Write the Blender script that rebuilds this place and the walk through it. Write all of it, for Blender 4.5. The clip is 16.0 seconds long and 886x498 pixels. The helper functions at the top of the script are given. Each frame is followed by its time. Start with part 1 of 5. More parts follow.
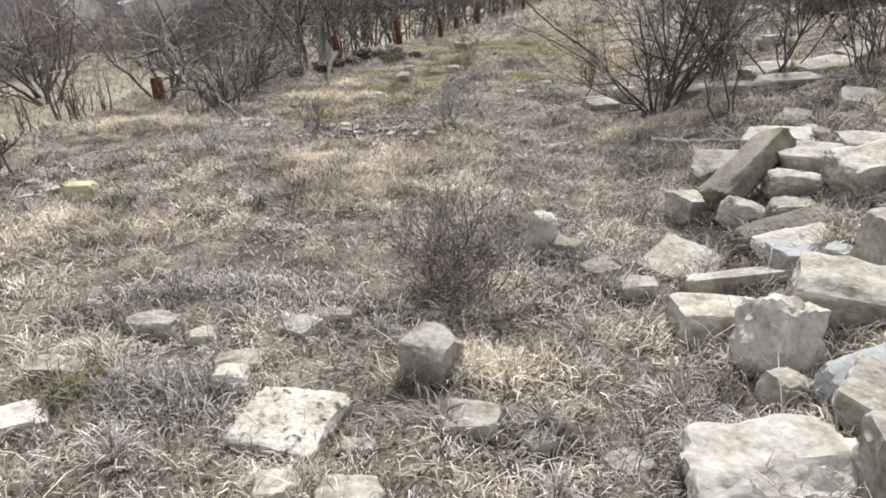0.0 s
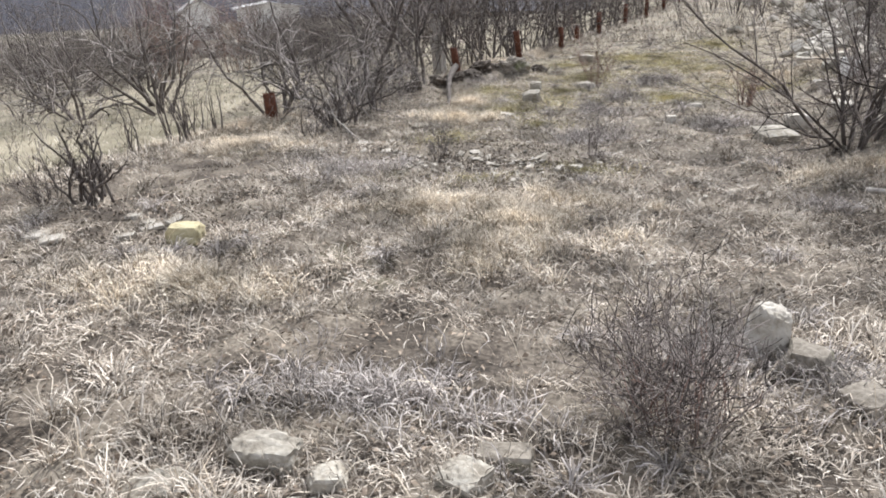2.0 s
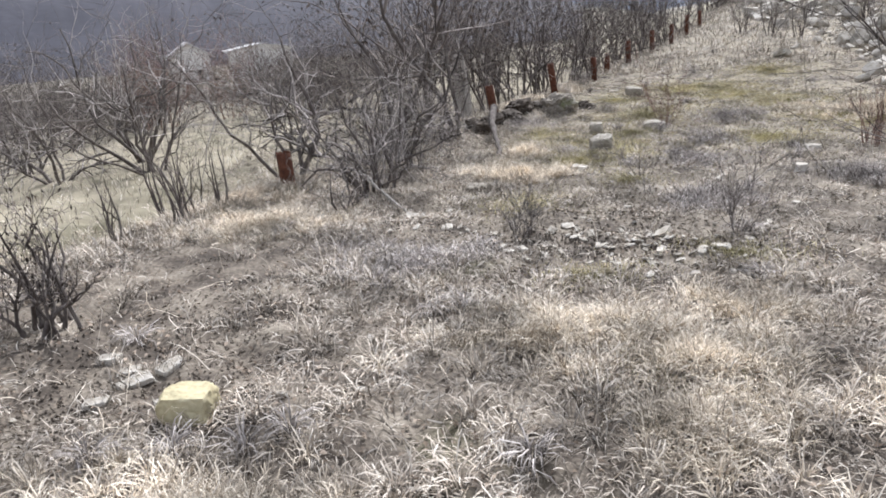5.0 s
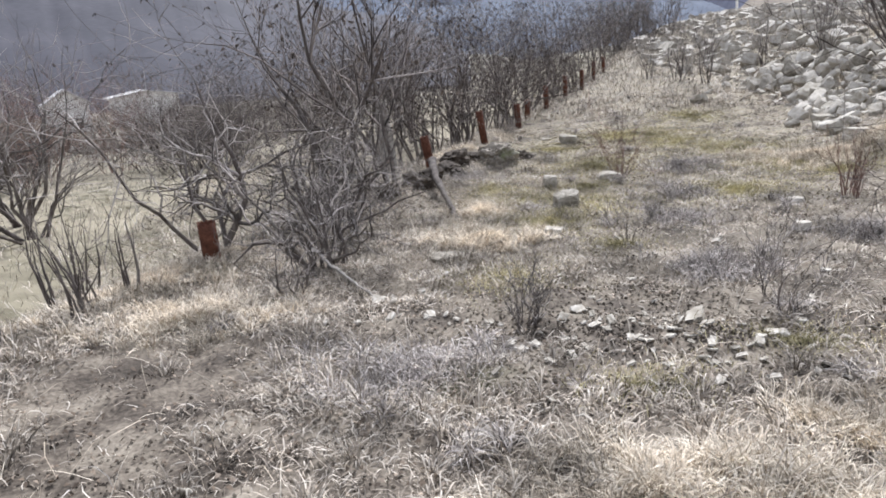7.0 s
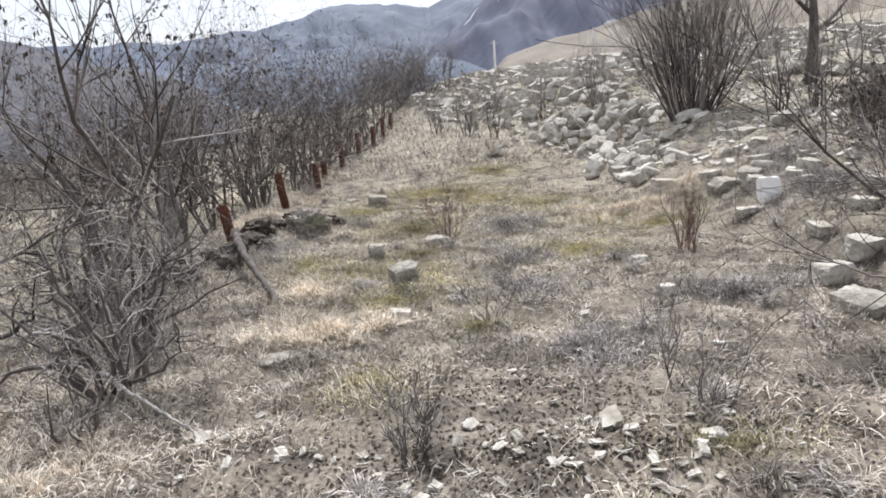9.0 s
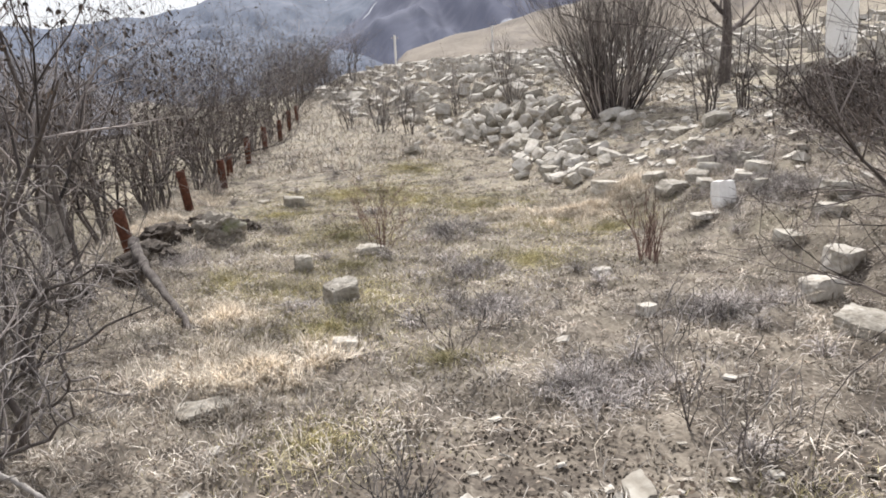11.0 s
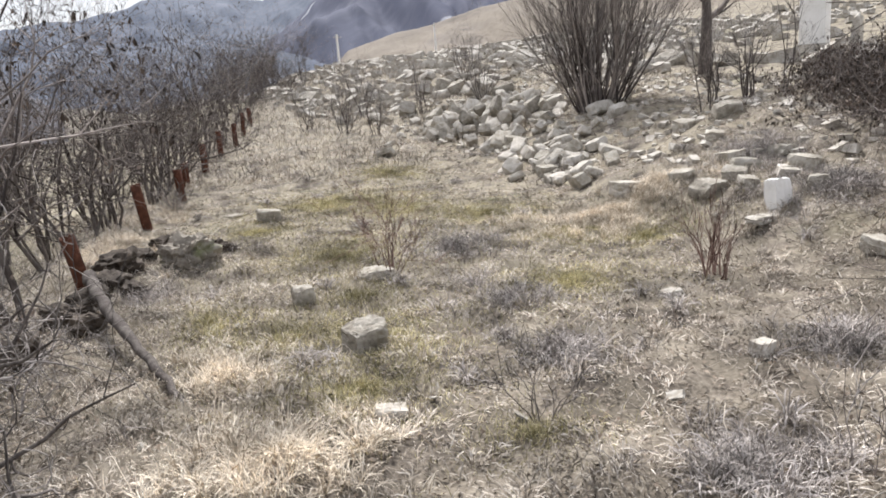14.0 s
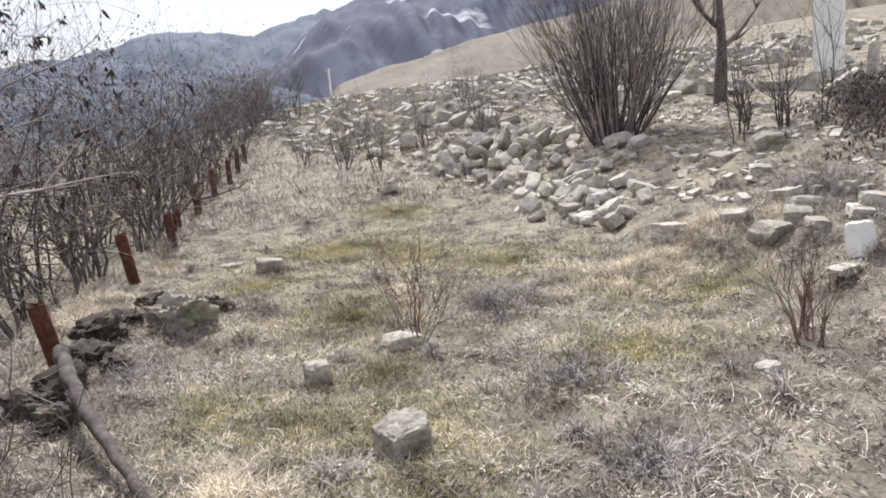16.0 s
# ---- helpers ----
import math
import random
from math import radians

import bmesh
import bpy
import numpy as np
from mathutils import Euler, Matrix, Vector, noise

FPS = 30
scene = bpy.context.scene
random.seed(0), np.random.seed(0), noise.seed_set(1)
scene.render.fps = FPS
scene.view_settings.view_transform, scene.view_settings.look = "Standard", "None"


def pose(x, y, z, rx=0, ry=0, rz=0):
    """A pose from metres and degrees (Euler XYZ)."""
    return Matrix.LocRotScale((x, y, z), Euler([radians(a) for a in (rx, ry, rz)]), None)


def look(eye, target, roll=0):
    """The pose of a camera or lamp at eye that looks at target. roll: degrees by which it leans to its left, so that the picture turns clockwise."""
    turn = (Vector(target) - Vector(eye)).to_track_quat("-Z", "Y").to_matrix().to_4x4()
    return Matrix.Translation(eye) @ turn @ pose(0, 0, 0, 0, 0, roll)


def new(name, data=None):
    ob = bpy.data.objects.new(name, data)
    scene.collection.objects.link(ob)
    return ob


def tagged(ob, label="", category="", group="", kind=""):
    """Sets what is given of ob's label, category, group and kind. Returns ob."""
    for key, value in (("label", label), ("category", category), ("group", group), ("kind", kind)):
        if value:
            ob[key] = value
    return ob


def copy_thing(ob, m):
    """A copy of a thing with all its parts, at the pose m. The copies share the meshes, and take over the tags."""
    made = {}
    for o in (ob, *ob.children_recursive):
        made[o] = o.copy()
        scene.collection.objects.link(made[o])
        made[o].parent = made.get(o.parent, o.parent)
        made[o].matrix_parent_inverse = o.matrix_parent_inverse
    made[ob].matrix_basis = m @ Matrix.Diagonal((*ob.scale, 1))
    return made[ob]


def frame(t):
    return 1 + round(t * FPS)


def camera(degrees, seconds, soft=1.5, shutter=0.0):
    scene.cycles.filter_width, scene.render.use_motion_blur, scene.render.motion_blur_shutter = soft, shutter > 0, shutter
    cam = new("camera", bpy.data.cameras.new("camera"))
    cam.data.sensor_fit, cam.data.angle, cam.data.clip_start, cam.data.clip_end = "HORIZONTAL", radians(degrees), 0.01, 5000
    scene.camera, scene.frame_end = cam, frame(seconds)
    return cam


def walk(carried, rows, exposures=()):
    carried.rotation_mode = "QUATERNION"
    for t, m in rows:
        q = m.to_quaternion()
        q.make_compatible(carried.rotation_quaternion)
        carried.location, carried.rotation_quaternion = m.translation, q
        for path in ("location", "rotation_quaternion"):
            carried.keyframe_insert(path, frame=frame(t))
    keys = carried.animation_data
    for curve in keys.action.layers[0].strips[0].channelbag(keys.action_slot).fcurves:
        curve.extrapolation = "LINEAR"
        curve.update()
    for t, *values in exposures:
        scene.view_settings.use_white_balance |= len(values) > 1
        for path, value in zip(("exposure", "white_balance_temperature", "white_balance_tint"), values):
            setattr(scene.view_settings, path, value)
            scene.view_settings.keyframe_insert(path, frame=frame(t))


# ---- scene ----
cam = camera(60.7, 16.0, soft=1.8)
METRES, EYE, TILT, LEAN, TURN = 8.2, 1.5, 0.0, 0.0, 9.7
ROWS = [
    (0.0, 0.0, 0.0, 0.0, -0.7, -20.48, 1.88),
    (0.5, -0.0135, 0.0313, 0.0066, 2.12, -20.37, 1.71),
    (1.0, -0.0276, 0.0588, 0.0078, 4.35, -20.15, 1.77),
    (1.5, -0.0403, 0.0884, 0.0029, 5.67, -20.0, 1.87),
    (2.0, -0.0507, 0.1221, 0.0041, 6.6, -19.86, 2.04),
    (2.5, -0.0617, 0.1578, -0.0033, 7.19, -19.67, 2.2),
    (3.0, -0.079, 0.199, -0.0017, 7.64, -19.32, 2.46),
    (5.5, -0.1674, 0.363, -0.0031, 4.75, -16.62, 4.6),
    (6.0, -0.186, 0.3931, 0.0013, 3.85, -15.7, 4.76),
    (6.5, -0.2045, 0.4204, -0.004, 2.13, -15.26, 4.36),
    (7.0, -0.2211, 0.4552, -0.0012, -2.63, -14.79, 3.93),
    (7.5, -0.23, 0.4834, 0.0001, -7.31, -14.2, 3.86),
    (8.0, -0.2381, 0.5199, -0.0044, -12.03, -13.27, 4.0),
    (8.5, -0.2426, 0.5509, 0.0019, -15.72, -12.47, 4.1),
    (9.0, -0.2486, 0.5801, 0.0005, -19.38, -11.88, 4.09),
    (9.5, -0.2546, 0.6103, -0.0021, -22.47, -11.87, 3.85),
    (12.0, -0.2508, 0.7285, -0.0002, -28.05, -13.12, 2.82),
    (12.5, -0.2552, 0.7535, -0.0013, -28.83, -13.15, 3.14),
    (13.0, -0.2572, 0.7787, 0.0009, -29.7, -13.17, 3.45),
    (13.5, -0.2565, 0.8037, 0.0003, -30.57, -13.1, 3.76),
    (14.0, -0.253, 0.8285, -0.0041, -31.16, -13.06, 4.11),
    (14.5, -0.2443, 0.8591, -0.0019, -31.96, -13.03, 4.44),
    (15.0, -0.2394, 0.8828, -0.0013, -32.6, -12.8, 4.62),
    (15.5, -0.2352, 0.91, -0.002, -32.62, -11.79, 4.65),
    (16.0, -0.2274, 0.9345, -0.0003, -31.86, -10.79, 4.84),
]
walk(cam, [(t, pose(0, 0, EYE, TILT, LEAN, TURN) @ pose(METRES * x, METRES * y, METRES * z, 90 + pitch, roll, yaw)) for t, x, y, z, yaw, pitch, roll in ROWS], [(0.0, 0.46, 6300, 10), (3.0, 0.56, 6100, 11), (6.5, 0.50, 5950, 12), (9.0, 0.54, 6100, 11), (12.0, 0.55, 6450, 12), (16.0, 0.50, 6200, 11)])

# ---- light ----
world = bpy.data.worlds.new("world")
scene.world = world
world.use_nodes = True
wn, wl = world.node_tree.nodes, world.node_tree.links
wn.clear()
SUN_EL, SUN_AZ = 46.0, 8.0
sky = wn.new("ShaderNodeTexSky")
sky.sky_type = "NISHITA"
sky.sun_disc = False
sky.sun_elevation, sky.sun_rotation = radians(SUN_EL), radians(SUN_AZ)
sky.dust_density, sky.altitude = 3.0, 600
cloud = wn.new("ShaderNodeTexNoise")
cloud.inputs["Scale"].default_value, cloud.inputs["Detail"].default_value = 2.2, 5
cmap = wn.new("ShaderNodeMapRange")
cmap.inputs["From Min"].default_value, cmap.inputs["From Max"].default_value = 0.35, 0.6
cmap.inputs["To Min"].default_value, cmap.inputs["To Max"].default_value = 0.55, 0.92
wcoord = wn.new("ShaderNodeTexCoord")
wmix = wn.new("ShaderNodeMix")
wmix.data_type = "RGBA"
wmix.inputs["B"].default_value = (9.6, 9.7, 10.2, 1)
bg = wn.new("ShaderNodeBackground")
bg.inputs["Strength"].default_value = 0.078
wout = wn.new("ShaderNodeOutputWorld")
wl.new(wcoord.outputs["Generated"], cloud.inputs["Vector"])
wl.new(cloud.outputs["Fac"], cmap.inputs["Value"])
wl.new(cmap.outputs["Result"], wmix.inputs["Factor"])
wl.new(sky.outputs["Color"], wmix.inputs["A"])
wl.new(wmix.outputs["Result"], bg.inputs["Color"])
wl.new(bg.outputs["Background"], wout.inputs["Surface"])
sun_data = bpy.data.lights.new("sun", "SUN")
sun_data.energy, sun_data.angle, sun_data.color = 4.9, radians(3), (1.0, 0.965, 0.92)
sun = new("sun", sun_data)
sun.matrix_world = look((math.sin(radians(SUN_AZ)) * 50, math.cos(radians(SUN_AZ)) * 50, 50 * math.tan(radians(SUN_EL))), (0, 0, 0))


# ---- materials ----
def material(name, stops, scale=8.0, rough=0.9, bump=0.3, fine=60.0, vary=0.0, island=False, spots=None, spec=0.2, metal=0.0, detail=6.0, stretch=(1, 1, 1)):
    """Two scales of noise through a colour ramp, with bump; vary: brightness spread between objects or islands."""
    m = bpy.data.materials.new(name)
    m.use_nodes = True
    n, l = m.node_tree.nodes, m.node_tree.links
    bsdf = n["Principled BSDF"]
    geo = n.new("ShaderNodeNewGeometry")
    coord = n.new("ShaderNodeTexCoord")
    mapping = n.new("ShaderNodeMapping")
    mapping.inputs["Scale"].default_value = stretch
    l.new((geo.outputs["Position"] if island or vary == 0 else coord.outputs["Object"]), mapping.inputs["Vector"])
    a = n.new("ShaderNodeTexNoise")
    a.inputs["Scale"].default_value, a.inputs["Detail"].default_value = scale, detail
    b = n.new("ShaderNodeTexNoise")
    b.inputs["Scale"].default_value, b.inputs["Detail"].default_value = fine, 4
    for t in (a, b):
        l.new(mapping.outputs["Vector"], t.inputs["Vector"])
    mix = n.new("ShaderNodeMix")
    mix.inputs["Factor"].default_value = 0.35
    l.new(a.outputs["Fac"], mix.inputs["A"])
    l.new(b.outputs["Fac"], mix.inputs["B"])
    ramp = n.new("ShaderNodeValToRGB")
    el = ramp.color_ramp.elements
    while len(el) < len(stops):
        el.new(0.5)
    for e, (p, c) in zip(el, stops):
        e.position, e.color = p, (*c, 1)
    src = mix.outputs["Result"]
    if island:
        add = n.new("ShaderNodeMath")
        add.operation = "MULTIPLY_ADD"
        add.inputs[1].default_value = 0.5
        l.new(geo.outputs["Random Per Island"], add.inputs[0])
        half = n.new("ShaderNodeMath")
        half.operation = "MULTIPLY"
        half.inputs[1].default_value = 0.5
        l.new(src, half.inputs[0])
        l.new(half.outputs["Value"], add.inputs[2])
        src = add.outputs["Value"]
    l.new(src, ramp.inputs["Fac"])
    colour = ramp.outputs["Color"]
    if spots:
        c, size, at = spots
        v = n.new("ShaderNodeTexNoise")
        v.inputs["Scale"].default_value, v.inputs["Detail"].default_value = size, 5
        l.new(mapping.outputs["Vector"], v.inputs["Vector"])
        r = n.new("ShaderNodeMapRange")
        r.inputs["From Min"].default_value, r.inputs["From Max"].default_value = at, at + 0.12
        l.new(v.outputs["Fac"], r.inputs["Value"])
        sm = n.new("ShaderNodeMix")
        sm.data_type = "RGBA"
        sm.inputs["B"].default_value = (*c, 1)
        l.new(r.outputs["Result"], sm.inputs["Factor"])
        l.new(colour, sm.inputs["A"])
        colour = sm.outputs["Result"]
    if vary:
        info = n.new("ShaderNodeObjectInfo")
        r = n.new("ShaderNodeMapRange")
        r.inputs["To Min"].default_value, r.inputs["To Max"].default_value = 1 - vary, 1 + vary
        l.new(geo.outputs["Random Per Island"] if island else info.outputs["Random"], r.inputs["Value"])
        hsv = n.new("ShaderNodeHueSaturation")
        value = r.outputs["Result"]
        if island:
            pn = n.new("ShaderNodeTexNoise")
            pn.inputs["Scale"].default_value, pn.inputs["Detail"].default_value = 1.9, 6
            l.new(geo.outputs["Position"], pn.inputs["Vector"])
            pr = n.new("ShaderNodeMapRange")
            pr.inputs["From Min"].default_value, pr.inputs["From Max"].default_value = 0.36, 0.62
            pr.inputs["To Min"].default_value, pr.inputs["To Max"].default_value = 0.58, 1.42
            l.new(pn.outputs["Fac"], pr.inputs["Value"])
            mu = n.new("ShaderNodeMath")
            mu.operation = "MULTIPLY"
            l.new(value, mu.inputs[0])
            l.new(pr.outputs["Result"], mu.inputs[1])
            value = mu.outputs["Value"]
        l.new(value, hsv.inputs["Value"])
        l.new(colour, hsv.inputs["Color"])
        colour = hsv.outputs["Color"]
    l.new(colour, bsdf.inputs["Base Color"])
    bsdf.inputs["Roughness"].default_value, bsdf.inputs["Metallic"].default_value = rough, metal
    bsdf.inputs["Specular IOR Level"].default_value = spec
    if bump:
        bp = n.new("ShaderNodeBump")
        bp.inputs["Strength"].default_value, bp.inputs["Distance"].default_value = bump, 0.02
        l.new(mix.outputs["Result"], bp.inputs["Height"])
        l.new(bp.outputs["Normal"], bsdf.inputs["Normal"])
    return m


M_SOIL = material("soil_and_thatch", [(0.34, (0.03, 0.025, 0.02)), (0.46, (0.085, 0.07, 0.056)), (0.54, (0.16, 0.136, 0.108)), (0.64, (0.26, 0.228, 0.182))],
                  scale=2.6, fine=40, bump=1.0, spots=((0.085, 0.09, 0.033), 0.55, 0.62), detail=9)
M_STRAW = material("straw", [(0.12, (0.25, 0.204, 0.15)), (0.36, (0.47, 0.4, 0.31)), (0.6, (0.63, 0.56, 0.455)), (0.85, (0.73, 0.675, 0.58))], scale=2, fine=9, bump=0, island=True, vary=0.22)
M_TAN = material("matted_dry_grass", [(0.15, (0.12, 0.10, 0.082)), (0.36, (0.26, 0.222, 0.18)), (0.55, (0.42, 0.37, 0.308)), (0.8, (0.58, 0.54, 0.48))], scale=2.4, fine=14, bump=0, island=True, vary=0.2)
M_GREY = material("grey_dead_weed", [(0.15, (0.12, 0.105, 0.097)), (0.42, (0.25, 0.225, 0.205)), (0.75, (0.45, 0.415, 0.39))], scale=2, fine=9, bump=0, island=True, vary=0.22)
M_MOSS = material("short_green_grass", [(0.15, (0.15, 0.14, 0.062)), (0.45, (0.33, 0.295, 0.15)), (0.8, (0.52, 0.46, 0.29))], scale=2, fine=9, bump=0, island=True, vary=0.2)
M_LEAF = material("dead_leaves", [(0.15, (0.05, 0.038, 0.03)), (0.45, (0.15, 0.115, 0.085)), (0.8, (0.30, 0.25, 0.20))], scale=2, fine=12, bump=0.1, island=True, vary=0.2)
M_STONE = material("limestone", [(0.3, (0.12, 0.105, 0.083)), (0.42, (0.25, 0.225, 0.185)), (0.54, (0.37, 0.345, 0.295)), (0.68, (0.49, 0.465, 0.415))], scale=9, fine=45, bump=0.9, vary=0.16, spots=((0.17, 0.15, 0.11), 3.2, 0.57))
M_PALE = material("pale_limestone", [(0.3, (0.20, 0.178, 0.145)), (0.43, (0.36, 0.33, 0.28)), (0.56, (0.49, 0.46, 0.41)), (0.7, (0.60, 0.575, 0.53))], scale=8, fine=40, bump=0.8, vary=0.1, spots=((0.36, 0.33, 0.28), 5, 0.62))
M_PITTED = material("pitted_limestone", [(0.3, (0.26, 0.23, 0.18)), (0.45, (0.42, 0.385, 0.32)), (0.6, (0.55, 0.52, 0.46))], scale=9, fine=50, bump=1.0, vary=0.05, spots=((0.08, 0.07, 0.057), 30, 0.555))
M_DARKSTONE = material("lichened_stone", [(0.28, (0.075, 0.063, 0.05)), (0.45, (0.18, 0.16, 0.132)), (0.7, (0.34, 0.31, 0.265))], scale=6, fine=50, bump=0.7, vary=0.15, spots=((0.13, 0.14, 0.07), 4, 0.56))
M_YELLOWSTONE = material("ochre_sandstone", [(0.3, (0.28, 0.235, 0.14)), (0.5, (0.46, 0.41, 0.26)), (0.7, (0.56, 0.52, 0.36))], scale=7, fine=50, bump=0.5, vary=0.06)
M_BLUESTONE = material("blue_grey_stone", [(0.28, (0.19, 0.19, 0.185)), (0.5, (0.32, 0.322, 0.315)), (0.7, (0.45, 0.455, 0.445))], scale=6, fine=50, bump=0.4, vary=0.1)
M_BARK = material("grey_bark", [(0.3, (0.04, 0.034, 0.03)), (0.48, (0.095, 0.08, 0.072)), (0.68, (0.20, 0.18, 0.16))], scale=14, fine=90, bump=0.7, vary=0.15, stretch=(1, 1, 0.25))
M_TWIG = material("twig_bark", [(0.3, (0.06, 0.05, 0.046)), (0.5, (0.135, 0.115, 0.105)), (0.75, (0.26, 0.23, 0.21))], scale=6, fine=40, bump=0, vary=0.2, island=True)
M_PALETWIG = material("bleached_twigs", [(0.3, (0.09, 0.08, 0.073)), (0.5, (0.19, 0.17, 0.155)), (0.75, (0.38, 0.35, 0.33))], scale=6, fine=40, bump=0, vary=0.2, island=True)
M_REDTWIG = material("reddish_twigs", [(0.3, (0.09, 0.055, 0.045)), (0.5, (0.18, 0.115, 0.095)), (0.7, (0.27, 0.19, 0.16))], scale=6, fine=40, bump=0, vary=0.2, island=True)
M_WEATHERED = material("weathered_timber", [(0.3, (0.17, 0.155, 0.14)), (0.5, (0.34, 0.315, 0.285)), (0.7, (0.50, 0.47, 0.43))], scale=18, fine=90, bump=0.8, vary=0.1, stretch=(1, 1, 0.12))
M_EARTH = material("crumbled_earth", [(0.3, (0.02, 0.016, 0.013)), (0.5, (0.06, 0.048, 0.038)), (0.7, (0.16, 0.135, 0.11))], scale=7, fine=50, bump=1.0, vary=0.2)
M_RUST = material("rusted_iron", [(0.3, (0.045, 0.02, 0.014)), (0.5, (0.10, 0.041, 0.025)), (0.68, (0.18, 0.077, 0.045))], scale=16, fine=80, bump=0.5, rough=0.85, vary=0.22, metal=0.15)
M_DRYLEAF = material("hanging_dry_leaves", [(0.2, (0.025, 0.02, 0.017)), (0.5, (0.075, 0.058, 0.047)), (0.85, (0.16, 0.125, 0.10))], scale=4, fine=20, bump=0, island=True, vary=0.2)
M_PLASTER = material("whitewashed_plaster", [(0.3, (0.68, 0.66, 0.62)), (0.5, (0.79, 0.78, 0.75)), (0.7, (0.83, 0.82, 0.80))], scale=2.5, fine=20, bump=0.3, vary=0.03)
M_ROOF = material("weathered_roof", [(0.3, (0.45, 0.44, 0.43)), (0.6, (0.62, 0.61, 0.6))], scale=2, fine=15, bump=0.3)
M_GLASS = material("dark_window_glass", [(0.3, (0.02, 0.022, 0.025)), (0.7, (0.05, 0.052, 0.055))], rough=0.15, bump=0, spec=0.5)
# blue of the far range and foothill is distance haze put into the colour
M_FARBLUE = material("distant_slope_haze_blue", [(0.32, (0.04, 0.056, 0.09)), (0.5, (0.064, 0.083, 0.122)), (0.68, (0.11, 0.125, 0.165))], scale=0.0035, fine=0.02, bump=0)
# slate blue holds distance haze as base colour; the white spots are snow
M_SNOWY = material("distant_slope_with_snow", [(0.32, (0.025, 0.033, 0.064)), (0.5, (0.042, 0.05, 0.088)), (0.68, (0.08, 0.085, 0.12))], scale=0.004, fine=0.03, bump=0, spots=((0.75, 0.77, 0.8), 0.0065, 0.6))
M_WOODS = material("bare_wooded_slope", [(0.3, (0.024, 0.025, 0.034)), (0.5, (0.042, 0.042, 0.054)), (0.7, (0.075, 0.073, 0.086))], scale=0.03, fine=0.5, bump=0)
M_HILL = material("dry_grass_hill", [(0.3, (0.085, 0.07, 0.056)), (0.48, (0.155, 0.13, 0.10)), (0.7, (0.24, 0.205, 0.16))], scale=0.03, fine=0.6, bump=0, spots=((0.10, 0.085, 0.075), 0.03, 0.56))


def lower_field(m):
    """Paler straw sward below the post line."""
    n, l = m.node_tree.nodes, m.node_tree.links
    bsdf = n["Principled BSDF"]
    old = bsdf.inputs["Base Color"].links[0].from_socket
    geo = n.new("ShaderNodeNewGeometry")
    dot = n.new("ShaderNodeVectorMath")
    dot.operation = "DOT_PRODUCT"
    dot.inputs[1].default_value = (-1, 0.233, 0)
    l.new(geo.outputs["Position"], dot.inputs[0])
    nz = n.new("ShaderNodeTexNoise")
    nz.inputs["Scale"].default_value, nz.inputs["Detail"].default_value = 0.5, 6
    l.new(geo.outputs["Position"], nz.inputs["Vector"])
    add = n.new("ShaderNodeMath")
    add.operation = "MULTIPLY_ADD"
    add.inputs[1].default_value = 1.6
    l.new(nz.outputs["Fac"], add.inputs[0])
    l.new(dot.outputs["Value"], add.inputs[2])
    r = n.new("ShaderNodeMapRange")
    r.inputs["From Min"].default_value, r.inputs["From Max"].default_value, r.inputs["To Max"].default_value = 7.7, 9.5, 0.9
    l.new(add.outputs["Value"], r.inputs["Value"])
    ramp = n.new("ShaderNodeValToRGB")
    for e, (p, c) in zip(ramp.color_ramp.elements, ((0.36, (0.12, 0.11, 0.07, 1)), (0.62, (0.33, 0.295, 0.215, 1)))):
        e.position, e.color = p, c
    l.new(nz.outputs["Fac"], ramp.inputs["Fac"])
    mix = n.new("ShaderNodeMix")
    mix.data_type = "RGBA"
    l.new(r.outputs["Result"], mix.inputs["Factor"])
    l.new(old, mix.inputs["A"])
    l.new(ramp.outputs["Color"], mix.inputs["B"])
    # unbroken thatch at the far end of the field
    split = n.new("ShaderNodeSeparateXYZ")
    l.new(geo.outputs["Position"], split.inputs["Vector"])
    reach = n.new("ShaderNodeMapRange")
    reach.inputs["From Min"].default_value, reach.inputs["From Max"].default_value, reach.inputs["To Max"].default_value = 7, 15, 0.8
    l.new(split.outputs["Y"], reach.inputs["Value"])
    far = n.new("ShaderNodeMix")
    far.data_type = "RGBA"
    far.inputs["B"].default_value = (0.30, 0.265, 0.195, 1)
    mottle = n.new("ShaderNodeTexNoise")
    mottle.inputs["Scale"].default_value, mottle.inputs["Detail"].default_value = 3.2, 7
    l.new(geo.outputs["Position"], mottle.inputs["Vector"])
    gaps = n.new("ShaderNodeMapRange")
    gaps.inputs["From Min"].default_value, gaps.inputs["From Max"].default_value = 0.40, 0.56
    l.new(mottle.outputs["Fac"], gaps.inputs["Value"])
    cover = n.new("ShaderNodeMath")
    cover.operation = "MULTIPLY"
    l.new(reach.outputs["Result"], cover.inputs[0])
    l.new(gaps.outputs["Result"], cover.inputs[1])
    l.new(cover.outputs["Value"], far.inputs["Factor"])
    # brown scrub ground beyond the pale sward
    scrub = n.new("ShaderNodeMapRange")
    scrub.inputs["From Min"].default_value, scrub.inputs["From Max"].default_value, scrub.inputs["To Max"].default_value = 15, 24, 0.85
    l.new(add.outputs["Value"], scrub.inputs["Value"])
    wild = n.new("ShaderNodeMix")
    wild.data_type = "RGBA"
    wild.inputs["B"].default_value = (0.085, 0.078, 0.07, 1)
    l.new(scrub.outputs["Result"], wild.inputs["Factor"])
    l.new(mix.outputs["Result"], wild.inputs["A"])
    l.new(wild.outputs["Result"], far.inputs["A"])
    l.new(far.outputs["Result"], bsdf.inputs["Base Color"])


lower_field(M_SOIL)

